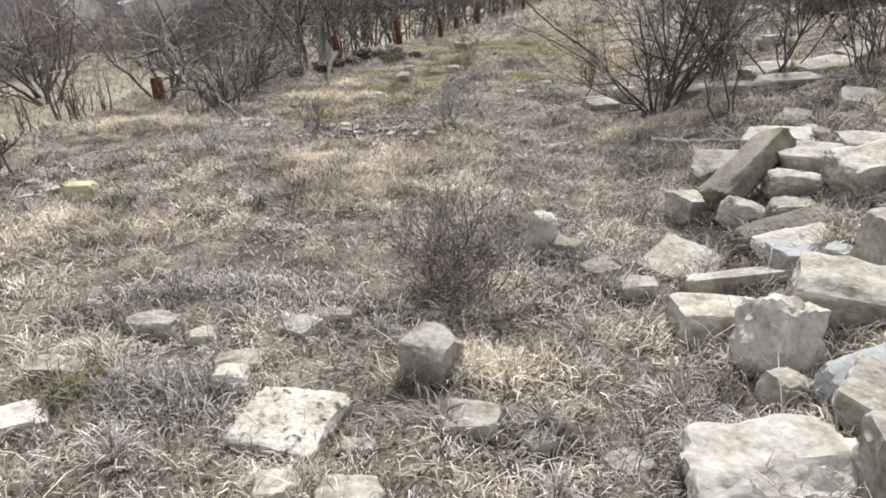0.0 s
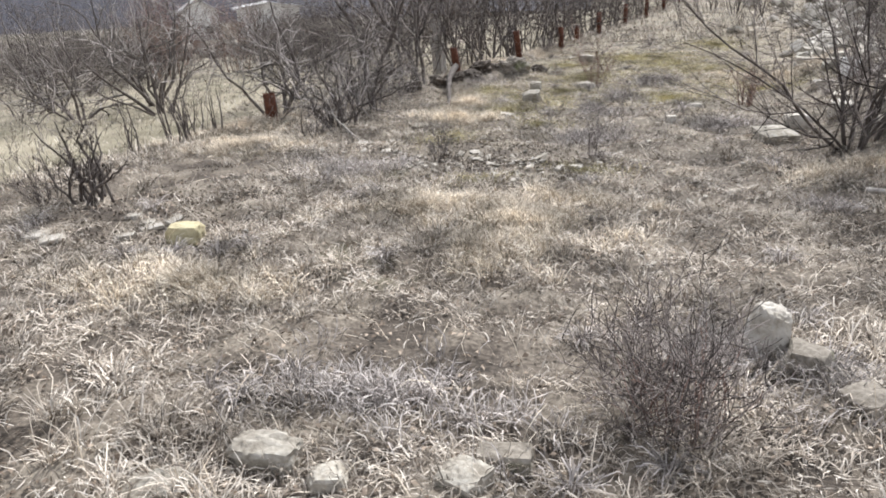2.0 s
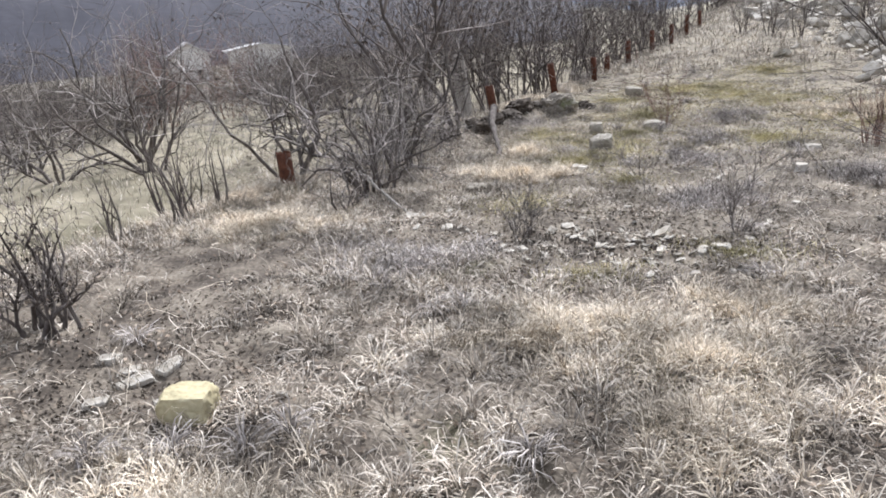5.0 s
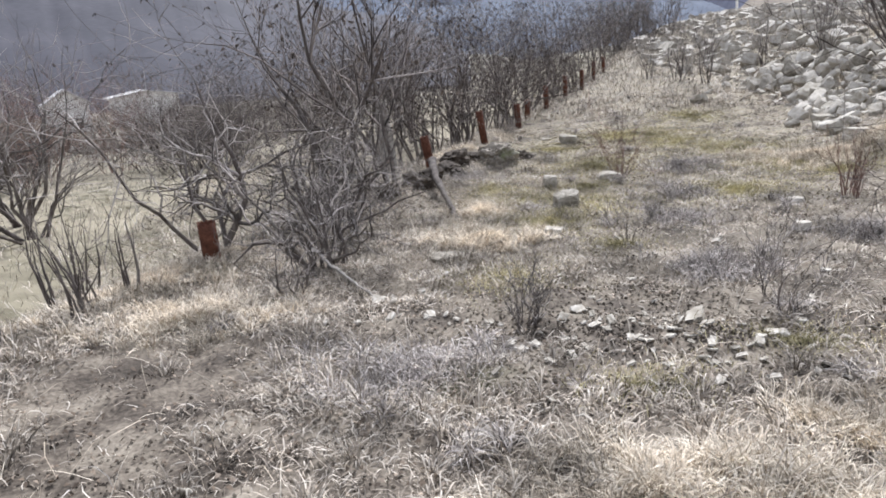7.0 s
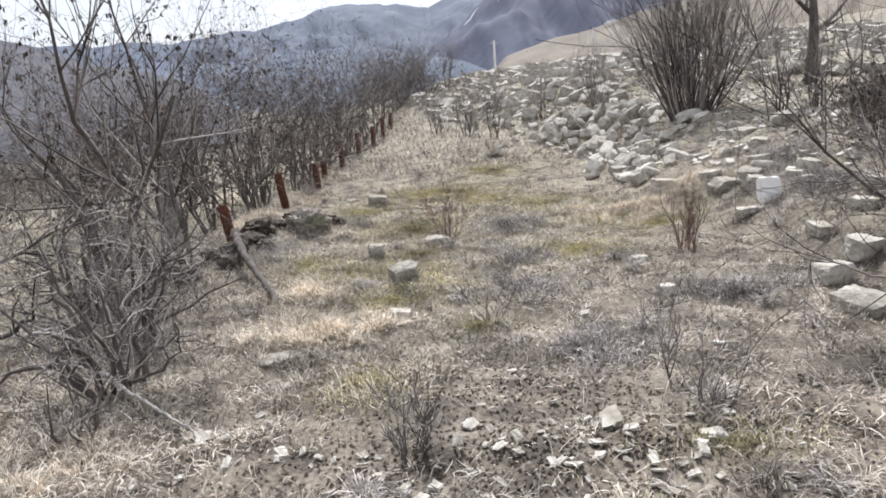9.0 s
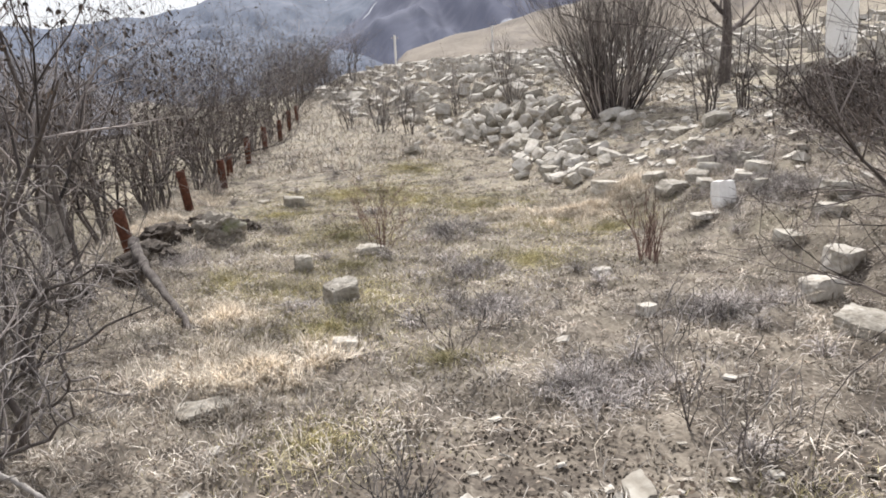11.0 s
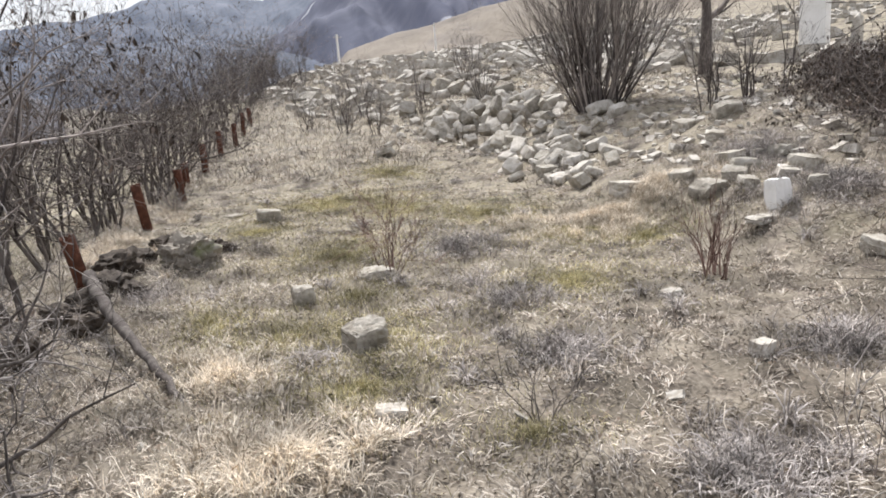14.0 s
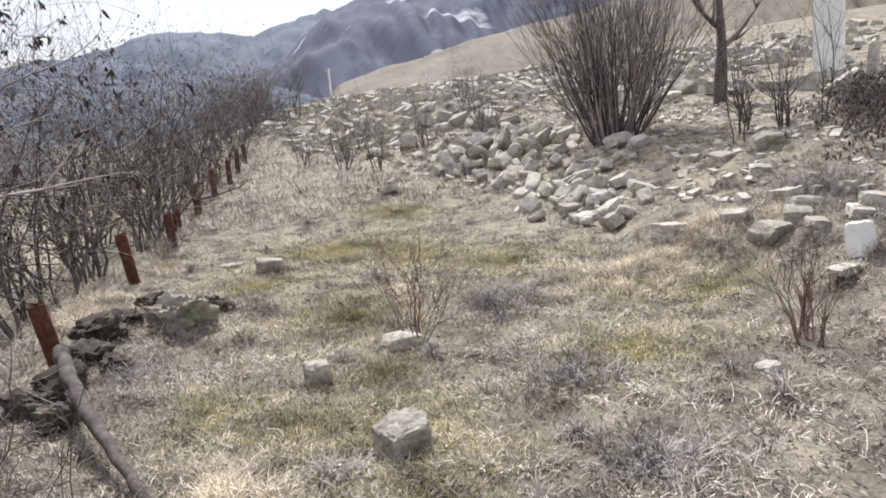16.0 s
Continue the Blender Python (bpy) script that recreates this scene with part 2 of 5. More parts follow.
# ---- mesh helpers ----
def mesh_from(name, verts, faces, mat, smooth=True):
    """A mesh from arrays of vertices and of faces, all of one corner count."""
    verts, faces = np.asarray(verts, np.float32), np.asarray(faces, np.int32)
    me = bpy.data.meshes.new(name)
    k = faces.shape[1]
    me.vertices.add(len(verts))
    me.vertices.foreach_set("co", verts.ravel())
    me.loops.add(faces.size)
    me.loops.foreach_set("vertex_index", faces.ravel())
    me.polygons.add(len(faces))
    me.polygons.foreach_set("loop_start", np.arange(0, faces.size, k, dtype=np.int32))
    me.polygons.foreach_set("loop_total", np.full(len(faces), k, np.int32))
    me.polygons.foreach_set("use_smooth", np.full(len(faces), smooth))
    me.update(calc_edges=True)
    me.materials.append(mat)
    return me


def part(name, bm, mat, parent, label=""):
    """Links a bmesh or a ready mesh as one mesh object under a thing."""
    if isinstance(bm, bpy.types.Mesh):
        me = bm
    else:
        me = bpy.data.meshes.new(name)
        bm.to_mesh(me)
        bm.free()
        me.materials.append(mat)
    ob = new(name, me)
    ob.parent = parent
    return tagged(ob, label)


def lattice(ix, iy, seed):
    h = (ix.astype(np.int64) * 374761393 + iy.astype(np.int64) * 668265263 + seed * 1442695041) & 0x7FFFFFFF
    h = ((h ^ (h >> 13)) * 1274126177) & 0x7FFFFFFF
    return ((h ^ (h >> 16)) & 0xFFFF) / 65535.0


def vnoise(x, y, seed=0):
    """Smooth value noise, 0 to 1, on arrays."""
    ix, iy = np.floor(x), np.floor(y)
    fx, fy = x - ix, y - iy
    fx, fy = fx * fx * (3 - 2 * fx), fy * fy * (3 - 2 * fy)
    a, b = lattice(ix, iy, seed), lattice(ix + 1, iy, seed)
    c, d = lattice(ix, iy + 1, seed), lattice(ix + 1, iy + 1, seed)
    return (a * (1 - fx) + b * fx) * (1 - fy) + (c * (1 - fx) + d * fx) * fy


def step(a, b, x):
    t = np.clip((x - a) / (b - a), 0, 1)
    return t * t * (3 - 2 * t)


def post_line(y):
    """x of the edge of the field, along which the posts stand."""
    return -4.95 + 0.233 * (y - 8.6)


def ground_z(x, y):
    x, y = np.asarray(x, float), np.asarray(y, float)
    edge = 0.9 + 0.9 * step(12, 16, y) + 1.3 * step(16, 22, y)
    d = np.maximum(0, x - edge)
    z = 0.12 * step(-0.6, 0.6, x - edge) + 0.26 * np.minimum(d, 2.4) + 0.06 * np.clip(d - 2.4, 0, 8) + 0.10 * np.clip(d - 11, 0, 30)
    z = z + 0.055 * np.maximum(0, np.minimum(y, 42) - 17) * step(-6, 2, x)
    s = post_line(y) - x
    drop = 0.55 * step(0, 2.2, s) + 0.055 * np.maximum(0, np.minimum(s, 75) - 4)
    z = z - np.where(s > 0, drop, 0)
    z = z + 0.06 * np.exp(-((x + 2.4) ** 2 + (y - 5.2) ** 2) / 1.2)
    z = z - 6.0 * step(50, 160, y) * step(-60, 0, x)
    near = 1 - step(30, 60, np.hypot(x, y - 10))
    rough = 0.045 * (vnoise(x * 1.3, y * 1.3, 1) - 0.5) + 0.05 * (vnoise(x * 3.4, y * 3.4, 2) - 0.5) + 0.045 * (vnoise(x * 8, y * 8, 3) - 0.5)
    rough = rough + 0.10 * (vnoise(x * 2.2, y * 2.2, 4) - 0.4) * step(1.2, 2.4, x - edge)
    return z + rough * near


def gz(x, y):
    return float(ground_z(x, y))


# ---- ground ----
def spaced(lo, hi, fine, far_lo, far_hi):
    """Grid lines: even between lo and hi, then growing outwards."""
    mid = list(np.arange(lo, hi, fine))
    out, p, s = [], hi, fine
    while p < far_hi:
        out.append(p)
        s *= 1.13
        p += s
    back, p, s = [], lo, fine
    while p > far_lo:
        s *= 1.13
        p -= s
        back.append(p)
    return np.array(back[::-1] + mid + out)


gx, gy = spaced(-7.5, 5.0, 0.055, -2600, 2600), spaced(0.5, 18, 0.055, -2600, 2600)
GX, GY = np.meshgrid(gx, gy)
gv = np.stack([GX, GY, ground_z(GX, GY)], -1).reshape(-1, 3)
ni, nj = len(gy), len(gx)
ii, jj = np.meshgrid(np.arange(ni - 1), np.arange(nj - 1), indexing="ij")
q0 = (ii * nj + jj).ravel()
ground = new("ground", mesh_from("ground", gv, np.stack([q0, q0 + 1, q0 + nj + 1, q0 + nj], 1), M_SOIL))
tagged(ground, "uneven field of dark soil under matted dead winter grass", "ground", kind="structure")


# ---- hills ----
def ridge(name, mat, profile, near, far, drop, label, seed, jag, folds=1.0):
    """A mountain side: its crest follows the profile of (bearing, elevation) at the distance far, its foot lies at near."""
    az = np.arange(profile[0][0], profile[-1][0], 0.2)
    el = np.interp(az, [p[0] for p in profile], [p[1] for p in profile])
    el = el + jag * (vnoise(az * 0.35, az * 0 + seed, seed) - 0.5) + 0.45 * jag * (vnoise(az * 1.2, az * 0 + seed, seed + 1) - 0.5) + 0.15 * jag * (vnoise(az * 4, az * 0, seed + 2) - 0.5)
    rows = 40
    k = np.linspace(0, 1, rows)
    A, K = np.meshgrid(np.radians(az), k)
    top = np.tan(np.radians(el)) * far
    R = near + (far - near) * K
    shape = K ** 1.15
    fold = (vnoise(A * 26 + K * 4, K * 5 + A * 9, seed + 5) - 0.5) * np.sin(K * math.pi) * 0.35 + (vnoise(A * 90 + K * 9, K * 14, seed + 6) - 0.5) * np.sin(K * math.pi) * 0.12
    Z = drop + (top[None, :] - drop) * np.clip(shape + fold * 0.6 * folds, 0, 1)
    v = np.stack([R * np.sin(A) - 2.5, R * np.cos(A) + 5, Z + 1.5], -1).reshape(-1, 3)
    back = np.stack([(far * 1.15) * np.sin(A[0]) - 2.5, (far * 1.15) * np.cos(A[0]) + 5, A[0] * 0 + drop], -1)
    v = np.concatenate([v, back])
    rows += 1
    c = len(az)
    i, j = np.meshgrid(np.arange(rows - 1), np.arange(c - 1), indexing="ij")
    q = (i * c + j).ravel()
    return tagged(new(name, mesh_from(name, v, np.stack([q, q + 1, q + c + 1, q + c], 1), mat)), label, "mountain", kind="structure")


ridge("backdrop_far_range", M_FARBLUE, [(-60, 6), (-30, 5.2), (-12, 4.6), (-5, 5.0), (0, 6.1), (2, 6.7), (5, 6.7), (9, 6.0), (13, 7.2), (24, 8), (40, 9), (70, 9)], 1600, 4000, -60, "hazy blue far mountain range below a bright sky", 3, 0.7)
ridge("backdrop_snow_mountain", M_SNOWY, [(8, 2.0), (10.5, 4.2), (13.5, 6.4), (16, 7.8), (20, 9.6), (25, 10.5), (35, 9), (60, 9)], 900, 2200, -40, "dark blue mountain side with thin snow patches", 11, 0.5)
ridge("backdrop_grass_hill", M_HILL, [(12.5, 0.2), (14.5, 2.0), (18, 3.0), (24, 4.3), (29.5, 5.2), (36, 6.3), (48, 7.5), (70, 9), (100, 9)], 120, 320, -8, "rounded hill of dry brown winter grass", 21, 0.25)
ridge("backdrop_wooded_slope", M_WOODS, [(-120, 12), (-60, 12), (-40, 11), (-28, 8.5), (-20, 5.6), (-15, 3.4), (-9, 2.0), (-5, -0.5)], 130, 480, -6, "dark leafless wooded mountain slope across the valley", 31, 0.5, 0.08)
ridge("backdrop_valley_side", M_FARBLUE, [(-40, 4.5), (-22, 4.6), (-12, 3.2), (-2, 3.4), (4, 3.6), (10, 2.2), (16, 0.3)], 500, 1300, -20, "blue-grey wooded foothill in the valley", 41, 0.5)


# ---- stones ----
def stone_mesh(name, mat, size, seed, box=6.0, lumps=0.06, n=11, taper=0.0, skew=0.0):
    """A broken block of stone: a box with jittered corners, split faces, chipped edges and fine roughness."""
    bm = bmesh.new()
    bmesh.ops.create_cube(bm, size=2.0)
    rng = np.random.RandomState(seed)
    jitter = 0.30 if box < 5 else 0.20 if box < 7 else 0.10
    for v in bm.verts:
        v.co *= 1 - rng.uniform(0, jitter)
        v.co += Vector(rng.uniform(-jitter, jitter, 3)) * 0.6
    bmesh.ops.subdivide_edges(bm, edges=bm.edges[:], cuts=n, use_grid_fill=True)
    off = Vector(rng.uniform(-50, 50, 3))
    cuts = []
    for _ in range(12 if box < 5 else 8):
        nrm = Vector(rng.normal(size=3)).normalized()
        reach = (abs(nrm.x) + abs(nrm.y) + abs(nrm.z)) * 0.86
        cuts.append((nrm, reach * rng.uniform(0.66 if box < 5 else 0.78, 0.98)))
    for v in bm.verts:
        p = v.co.copy()
        r = (abs(p.x) ** 14 + abs(p.y) ** 14 + abs(p.z) ** 14) ** (1 / 14)
        p *= (max(abs(p.x), abs(p.y), abs(p.z)) / r) ** 1.0 if r > 0 else 1
        if box < 5:
            p = p.lerp(p.normalized() * 1.02, 0.42)
        for nrm, d in cuts:
            over = p.dot(nrm) - d
            if over > 0:
                p -= nrm * over
        w = noise.noise(p * 1.3 + off) * 0.9 + noise.noise(p * 3.1 + off) * 0.6 + noise.noise(p * 7 + off) * 0.6 + noise.noise(p * 15 + off) * 0.4
        p += p.normalized() * w * (lumps * 1.5 + 0.02)
        p.x *= 1 - taper * (p.z + 1) / 2
        p.y *= 1 - taper * (p.z + 1) / 2
        p.x += skew * p.z
        v.co = Vector((p.x * size[0] / 2, p.y * size[1] / 2, p.z * size[2] / 2)) * 1.06
    for f in bm.faces:
        f.smooth = True
    me = bpy.data.meshes.new(name)
    bm.to_mesh(me)
    bm.free()
    me.set_sharp_from_angle(angle=radians(30))
    me.materials.append(mat)
    return me


PILE = "stones of the tumbled heap"
LOOSE = "loose stones in the grass"
BEDDED = []


def stone(name, label, mat, x, y, size, yaw=0.0, tilt=0.0, lean=0.0, sunk=0.25, seed=1, lift=0.0, group="", category="stone", **shape):
    """One stone lying on the ground, sunk by a share of its height."""
    if x < 4 and y < 16:
        BEDDED.append((x, y, size[0], size[1], yaw))
    ob = new(name, stone_mesh(name, mat, size, seed, **shape))
    ob.matrix_world = pose(x, y, gz(x, y) + size[2] * (0.5 - sunk) + lift - (0.035 if group == PILE else 0), tilt, lean, yaw)
    return tagged(ob, label, category, group)


B = "stone_block"
stone(B, "large white limestone block with a hollowed top", M_PALE, 0.64, 2.03, (0.48, 0.28, 0.20), 6, 12, -4, 0.32, 1, group=PILE, box=9, lumps=0.085, n=14)
stone(B, "pale broken stone block at the foot of the heap", M_STONE, 1.02, 1.93, (0.34, 0.30, 0.22), 20, 6, 4, 0.2, 2, group=PILE, box=6)
stone("boulder", "angular pale boulder standing on its corner", M_PALE, 0.83, 2.74, (0.30, 0.28, 0.36), 25, -18, 20, 0.16, 3, group=PILE, box=4, lumps=0.10, n=12)
stone(B, "rough grey-brown block behind the boulder", M_STONE, 1.14, 2.98, (0.50, 0.34, 0.24), -12, 8, 6, 0.2, 4, group=PILE, box=7)
stone(B, "squared limestone block with a flat pale top", M_STONE, 0.68, 3.05, (0.40, 0.24, 0.20), 8, 2, 3, 0.22, 5, group=PILE, box=10, lumps=0.04)
stone("stone_bar", "long narrow dressed stone bar lying flat", M_STONE, 0.86, 3.44, (0.60, 0.13, 0.13), 14, 0, -2, 0.2, 6, group=PILE, box=10, lumps=0.04)
stone("stone_slab", "square tan stone slab tilted on the grass", M_STONE, 0.60, 3.74, (0.36, 0.36, 0.13), -38, 10, 6, 0.2, 7, group=PILE, box=12, lumps=0.03)
stone("stone_slab", "long thick brown slab propped on the heap", M_DARKSTONE, 1.05, 4.55, (0.62, 0.24, 0.17), 48, -22, -22, 0.0, 8, lift=0.13, group=PILE, box=10, lumps=0.04, n=12)
stone(B, "tan stone under the propped slab", M_STONE, 0.78, 4.58, (0.28, 0.26, 0.19), 30, 4, 8, 0.2, 9, group=PILE, box=6)
stone(B, "small grey angular stone", M_STONE, 0.98, 4.17, (0.28, 0.20, 0.20), 20, 14, 20, 0.22, 10, group=PILE, box=4)
stone("boulder", "rounded pale boulder on the heap", M_STONE, 1.20, 4.14, (0.28, 0.22, 0.18), 5, 0, 0, 0.18, 11, group=PILE, box=4, lumps=0.08)
stone("stone_slab", "dark split slab lying at a slant", M_DARKSTONE, 1.12, 3.92, (0.58, 0.15, 0.10), 24, 14, -8, 0.1, 12, lift=0.03, group=PILE, box=7)
stone("stone_slab", "thin white stone slab lying on the heap", M_PALE, 1.10, 3.68, (0.36, 0.15, 0.06), 18, 16, -8, 0.0, 13, lift=0.06, group=PILE, box=9)
stone(B, "bluish stone beneath the white slab", M_BLUESTONE, 1.09, 3.56, (0.26, 0.18, 0.14), 10, 6, 4, 0.2, 14, group=PILE, box=5)
stone("boulder", "small round pale blue-grey stone", M_BLUESTONE, 1.24, 3.46, (0.17, 0.14, 0.12), 40, 0, 0, 0.2, 15, group=PILE, box=3)
stone(B, "small grey stone with a white broken face", M_STONE, 0.79, 2.50, (0.20, 0.15, 0.16), 40, 10, 15, 0.2, 16, group=PILE, box=4)
stone("stone_slab", "blue-grey stone slab leaning on the heap", M_BLUESTONE, 1.08, 2.47, (0.42, 0.17, 0.14), 24, 8, -8, 0.2, 17, group=PILE, box=8)
stone("stone_slab", "grey stone slab with a broken pale edge", M_STONE, 1.06, 2.20, (0.40, 0.24, 0.15), -38, 12, 14, 0.15, 18, group=PILE, box=8)
stone("stone_slab", "flat pale slab at the back of the heap", M_STONE, 1.10, 5.28, (0.52, 0.34, 0.16), 10, 10, 4, 0.2, 19, group=PILE, box=7)
stone("stone_slab", "flat pale slab at the back of the heap", M_PALE, 1.42, 5.40, (0.42, 0.30, 0.14), -20, 10, -6, 0.0, 20, lift=0.03, group=PILE, box=7)
stone(B, "wide grey stone half buried in the heap", M_STONE, 1.50, 4.65, (0.52, 0.34, 0.20), -8, 4, 2, 0.2, 21, group=PILE, box=6)
stone("boulder", "rough grey boulder in the heap", M_STONE, 1.28, 4.42, (0.32, 0.26, 0.19), -14, 0, 4, 0.18, 22, group=PILE, box=4, lumps=0.09)
stone(B, "large rough stone at the edge of the heap", M_STONE, 1.66, 4.28, (0.50, 0.34, 0.26), 14, 4, -8, 0.2, 23, group=PILE, box=5, lumps=0.09)
stone("stone_slab", "flat slab with a light top on the heap", M_STONE, 1.86, 4.84, (0.56, 0.34, 0.14), -4, 4, 3, 0.2, 24, group=PILE, box=9)
stone(B, "brown stone beside the heap", M_STONE, 1.42, 3.30, (0.28, 0.26, 0.26), 30, 5, 5, 0.25, 25, group=PILE, box=5)
for i, (x, y, s) in enumerate([(1.55, 5.15, 0.2), (1.7, 5.5, 0.24), (2.1, 5.2, 0.3), (1.3, 5.0, 0.16), (2.2, 4.4, 0.34), (1.9, 3.8, 0.3), (1.35, 2.6, 0.26), (1.5, 2.2, 0.3), (1.6, 2.9, 0.32)]):
    stone("boulder", "rough grey boulder in the heap", M_STONE, x, y, (s, s * 0.8, s * 0.6), 40 * i, 8, 5, 0.2, 60 + i, group=PILE, box=4, lumps=0.09, n=7)

stone(B, "squared grey stone block with a lighter flat top", M_STONE, -0.50, 2.56, (0.20, 0.19, 0.21), -22, 4, 2, 0.12, 30, group=LOOSE, box=9, lumps=0.045, n=12)
stone(B, "broad pitted limestone block sunk in the grass", M_PITTED, -0.95, 2.13, (0.38, 0.30, 0.15), -8, 12, 2, 0.6, 31, group=LOOSE, box=7, lumps=0.06, n=14)
stone(B, "pale stone block half covered by dead grass", M_STONE, -0.31, 2.22, (0.22, 0.14, 0.13), 4, 8, 0, 0.55, 32, group=LOOSE, box=8)
stone("boulder", "small cream stone in dry grass", M_STONE, -0.66, 2.05, (0.13, 0.09, 0.08), 15, 0, 5, 0.55, 33, group=LOOSE, box=3)
stone("boulder", "rounded cream stone beside the pitted block", M_PALE, -1.24, 2.37, (0.16, 0.13, 0.12), 0, 0, 0, 0.55, 34, group=LOOSE, box=3)
stone("boulder", "rounded grey stone in tangled grass", M_STONE, -1.26, 2.50, (0.22, 0.13, 0.13), 20, 0, 0, 0.55, 35, group=LOOSE, box=4)
stone("boulder", "grey stone under dry stalks", M_DARKSTONE, -1.03, 3.02, (0.20, 0.12, 0.11), 5, 0, 0, 0.55, 36, group=LOOSE, box=5)
stone("boulder", "pale weathered stone in the grass", M_STONE, -1.14, 2.86, (0.18, 0.14, 0.10), -20, 6, 0, 0.55, 37, group=LOOSE, box=4)
stone("stone_slab", "flat pale stone beside moss", M_STONE, -2.02, 2.42, (0.22, 0.13, 0.07), 10, 0, 4, 0.36, 38, group=LOOSE, box=5)
stone("boulder", "rough pale stone in dry weeds", M_STONE, -2.12, 2.62, (0.26, 0.18, 0.13), 30, 0, 0, 0.55, 39, group=LOOSE, box=4, lumps=0.1)
stone("stone_slab", "white flat stone on green moss", M_PALE, -1.98, 2.05, (0.28, 0.20, 0.09), 45, 0, 5, 0.36, 40, group=LOOSE, box=5)
stone("boulder", "mossy rounded stone in the weeds", M_STONE, -1.84, 2.86, (0.24, 0.16, 0.15), 0, 0, 0, 0.55, 41, group=LOOSE, box=4, lumps=0.09)
stone("boulder", "small pale stone in the weeds", M_STONE, -1.58, 2.80, (0.14, 0.12, 0.11), 20, 0, 0, 0.55, 42, group=LOOSE, box=4)
stone("boulder", "white chipped stone in dry grass", M_STONE, -0.07, 2.19, (0.12, 0.10, 0.08), 30, 10, 0, 0.55, 43, group=LOOSE, box=4)
stone("boulder", "pale stone sunk in the near grass", M_STONE, -0.62, 1.80, (0.24, 0.18, 0.12), 10, 0, 0, 0.55, 44, group=LOOSE, box=4)
stone("boulder", "greenish stone sunk in the near grass", M_STONE, -0.85, 1.78, (0.16, 0.14, 0.10), 10, 0, 0, 0.55, 45, group=LOOSE, box=4)
stone("boulder", "tan stone lying in dead grass", M_STONE, 0.22, 2.13, (0.18, 0.13, 0.08), 30, 0, 0, 0.55, 46, group=LOOSE, box=4)
stone("boulder", "white upright stone among dry stalks", M_PALE, -0.12, 4.02, (0.17, 0.15, 0.25), 15, 5, 12, 0.12, 47, group=LOOSE, box=4, lumps=0.09, n=11)
stone("boulder", "grey stone in a tangle of dead weeds", M_DARKSTONE, 0.18, 3.62, (0.22, 0.18, 0.14), 40, 0, 0, 0.36, 48, group=LOOSE, box=4)
stone("boulder", "pale stone in dead weeds", M_STONE, 0.36, 3.48, (0.20, 0.20, 0.12), 0, 0, 0, 0.36, 49, group=LOOSE, box=4)
stone("boulder", "grey stone in a tangle of dead weeds", M_DARKSTONE, 0.02, 3.90, (0.24, 0.18, 0.15), 70, 0, 0, 0.36, 50, group=LOOSE, box=4)
stone(B, "ochre flat-topped stone block by loose chips", M_YELLOWSTONE, -3.44, 4.76, (0.21, 0.17, 0.15), 10, 0, 2, 0.15, 51, group=LOOSE, box=6, n=12)
for i, (x, y, s, yaw) in enumerate([(-4.16, 5.19, 0.12, 0), (-3.9, 5.02, 0.15, 50), (-3.8, 5.16, 0.13, 70), (-3.98, 5.1, 0.11, 20), (-3.92, 4.8, 0.11, 10), (-4.35, 4.62, 0.17, 30), (-4.55, 4.7, 0.2, 0), (-3.1, 4.9, 0.05, 0)]):
    stone("flat_stone", "thin pale flat stone lying on bare soil", M_PALE, x, y, (s, s * 0.55, 0.03), yaw, 10, -8, 0.1, 70 + i, group="flat stones on bare soil", box=6, n=6)
stone(B, "squared grey stone with a pale worn top", M_STONE, -2.22, 10.24, (0.23, 0.2, 0.21), 8, 4, -3, 0.22, 80, group=LOOSE, box=6, lumps=0.09, n=12)
stone(B, "small pale-topped stone in mossy grass", M_STONE, -2.36, 11.36, (0.15, 0.14, 0.17), 0, 4, 3, 0.25, 81, group=LOOSE, box=5)
stone("flat_stone", "pale brick-shaped stone fragment", M_PALE, -2.36, 9.38, (0.15, 0.09, 0.06), -15, 0, 4, 0.15, 82, group=LOOSE, box=8)
stone("stone_slab", "flat tan stone sunk in dry grass", M_STONE, -3.16, 8.82, (0.32, 0.22, 0.10), 12, 6, 0, 0.58, 83, group=LOOSE, box=4, lumps=0.1)
stone(B, "small squared pale stone", M_PALE, -0.56, 9.05, (0.10, 0.09, 0.10), 10, 3, 0, 0.15, 84, group=LOOSE, box=7)
stone("boulder", "pale flat-topped stone in short grass", M_PALE, -0.29, 10.1, (0.18, 0.13, 0.10), 0, 0, 0, 0.36, 85, group=LOOSE, box=4)
stone(B, "squared pale buff stone in the grass", M_PALE, 0.62, 8.92, (0.24, 0.16, 0.15), 5, 0, 0, 0.15, 86, group=LOOSE, box=8)
stone("stone_slab", "large flat ochre-grey stone half sunk", M_STONE, 0.36, 8.30, (0.40, 0.32, 0.16), 25, 8, 0, 0.25, 87, group=LOOSE, box=4)
stone(B, "white stone block at the bank", M_PALE, 1.06, 9.2, (0.26, 0.2, 0.16), 15, 4, 0, 0.2, 88, group=LOOSE, box=7)
stone("stone_slab", "flat pale stone in mossy grass", M_STONE, -2.34, 15.5, (0.42, 0.2, 0.07), 0, 0, 0, 0.35, 89, group=LOOSE, box=6)
stone(B, "grey stone with a pale top by the field edge", M_STONE, -2.04, 14.88, (0.26, 0.18, 0.14), 0, 0, 6, 0.1, 90, group=LOOSE, box=5)
stone("boulder", "buff stone in mossy grass", M_STONE, -1.72, 11.75, (0.28, 0.2, 0.12), 0, 0, 0, 0.4, 91, group=LOOSE, box=4)
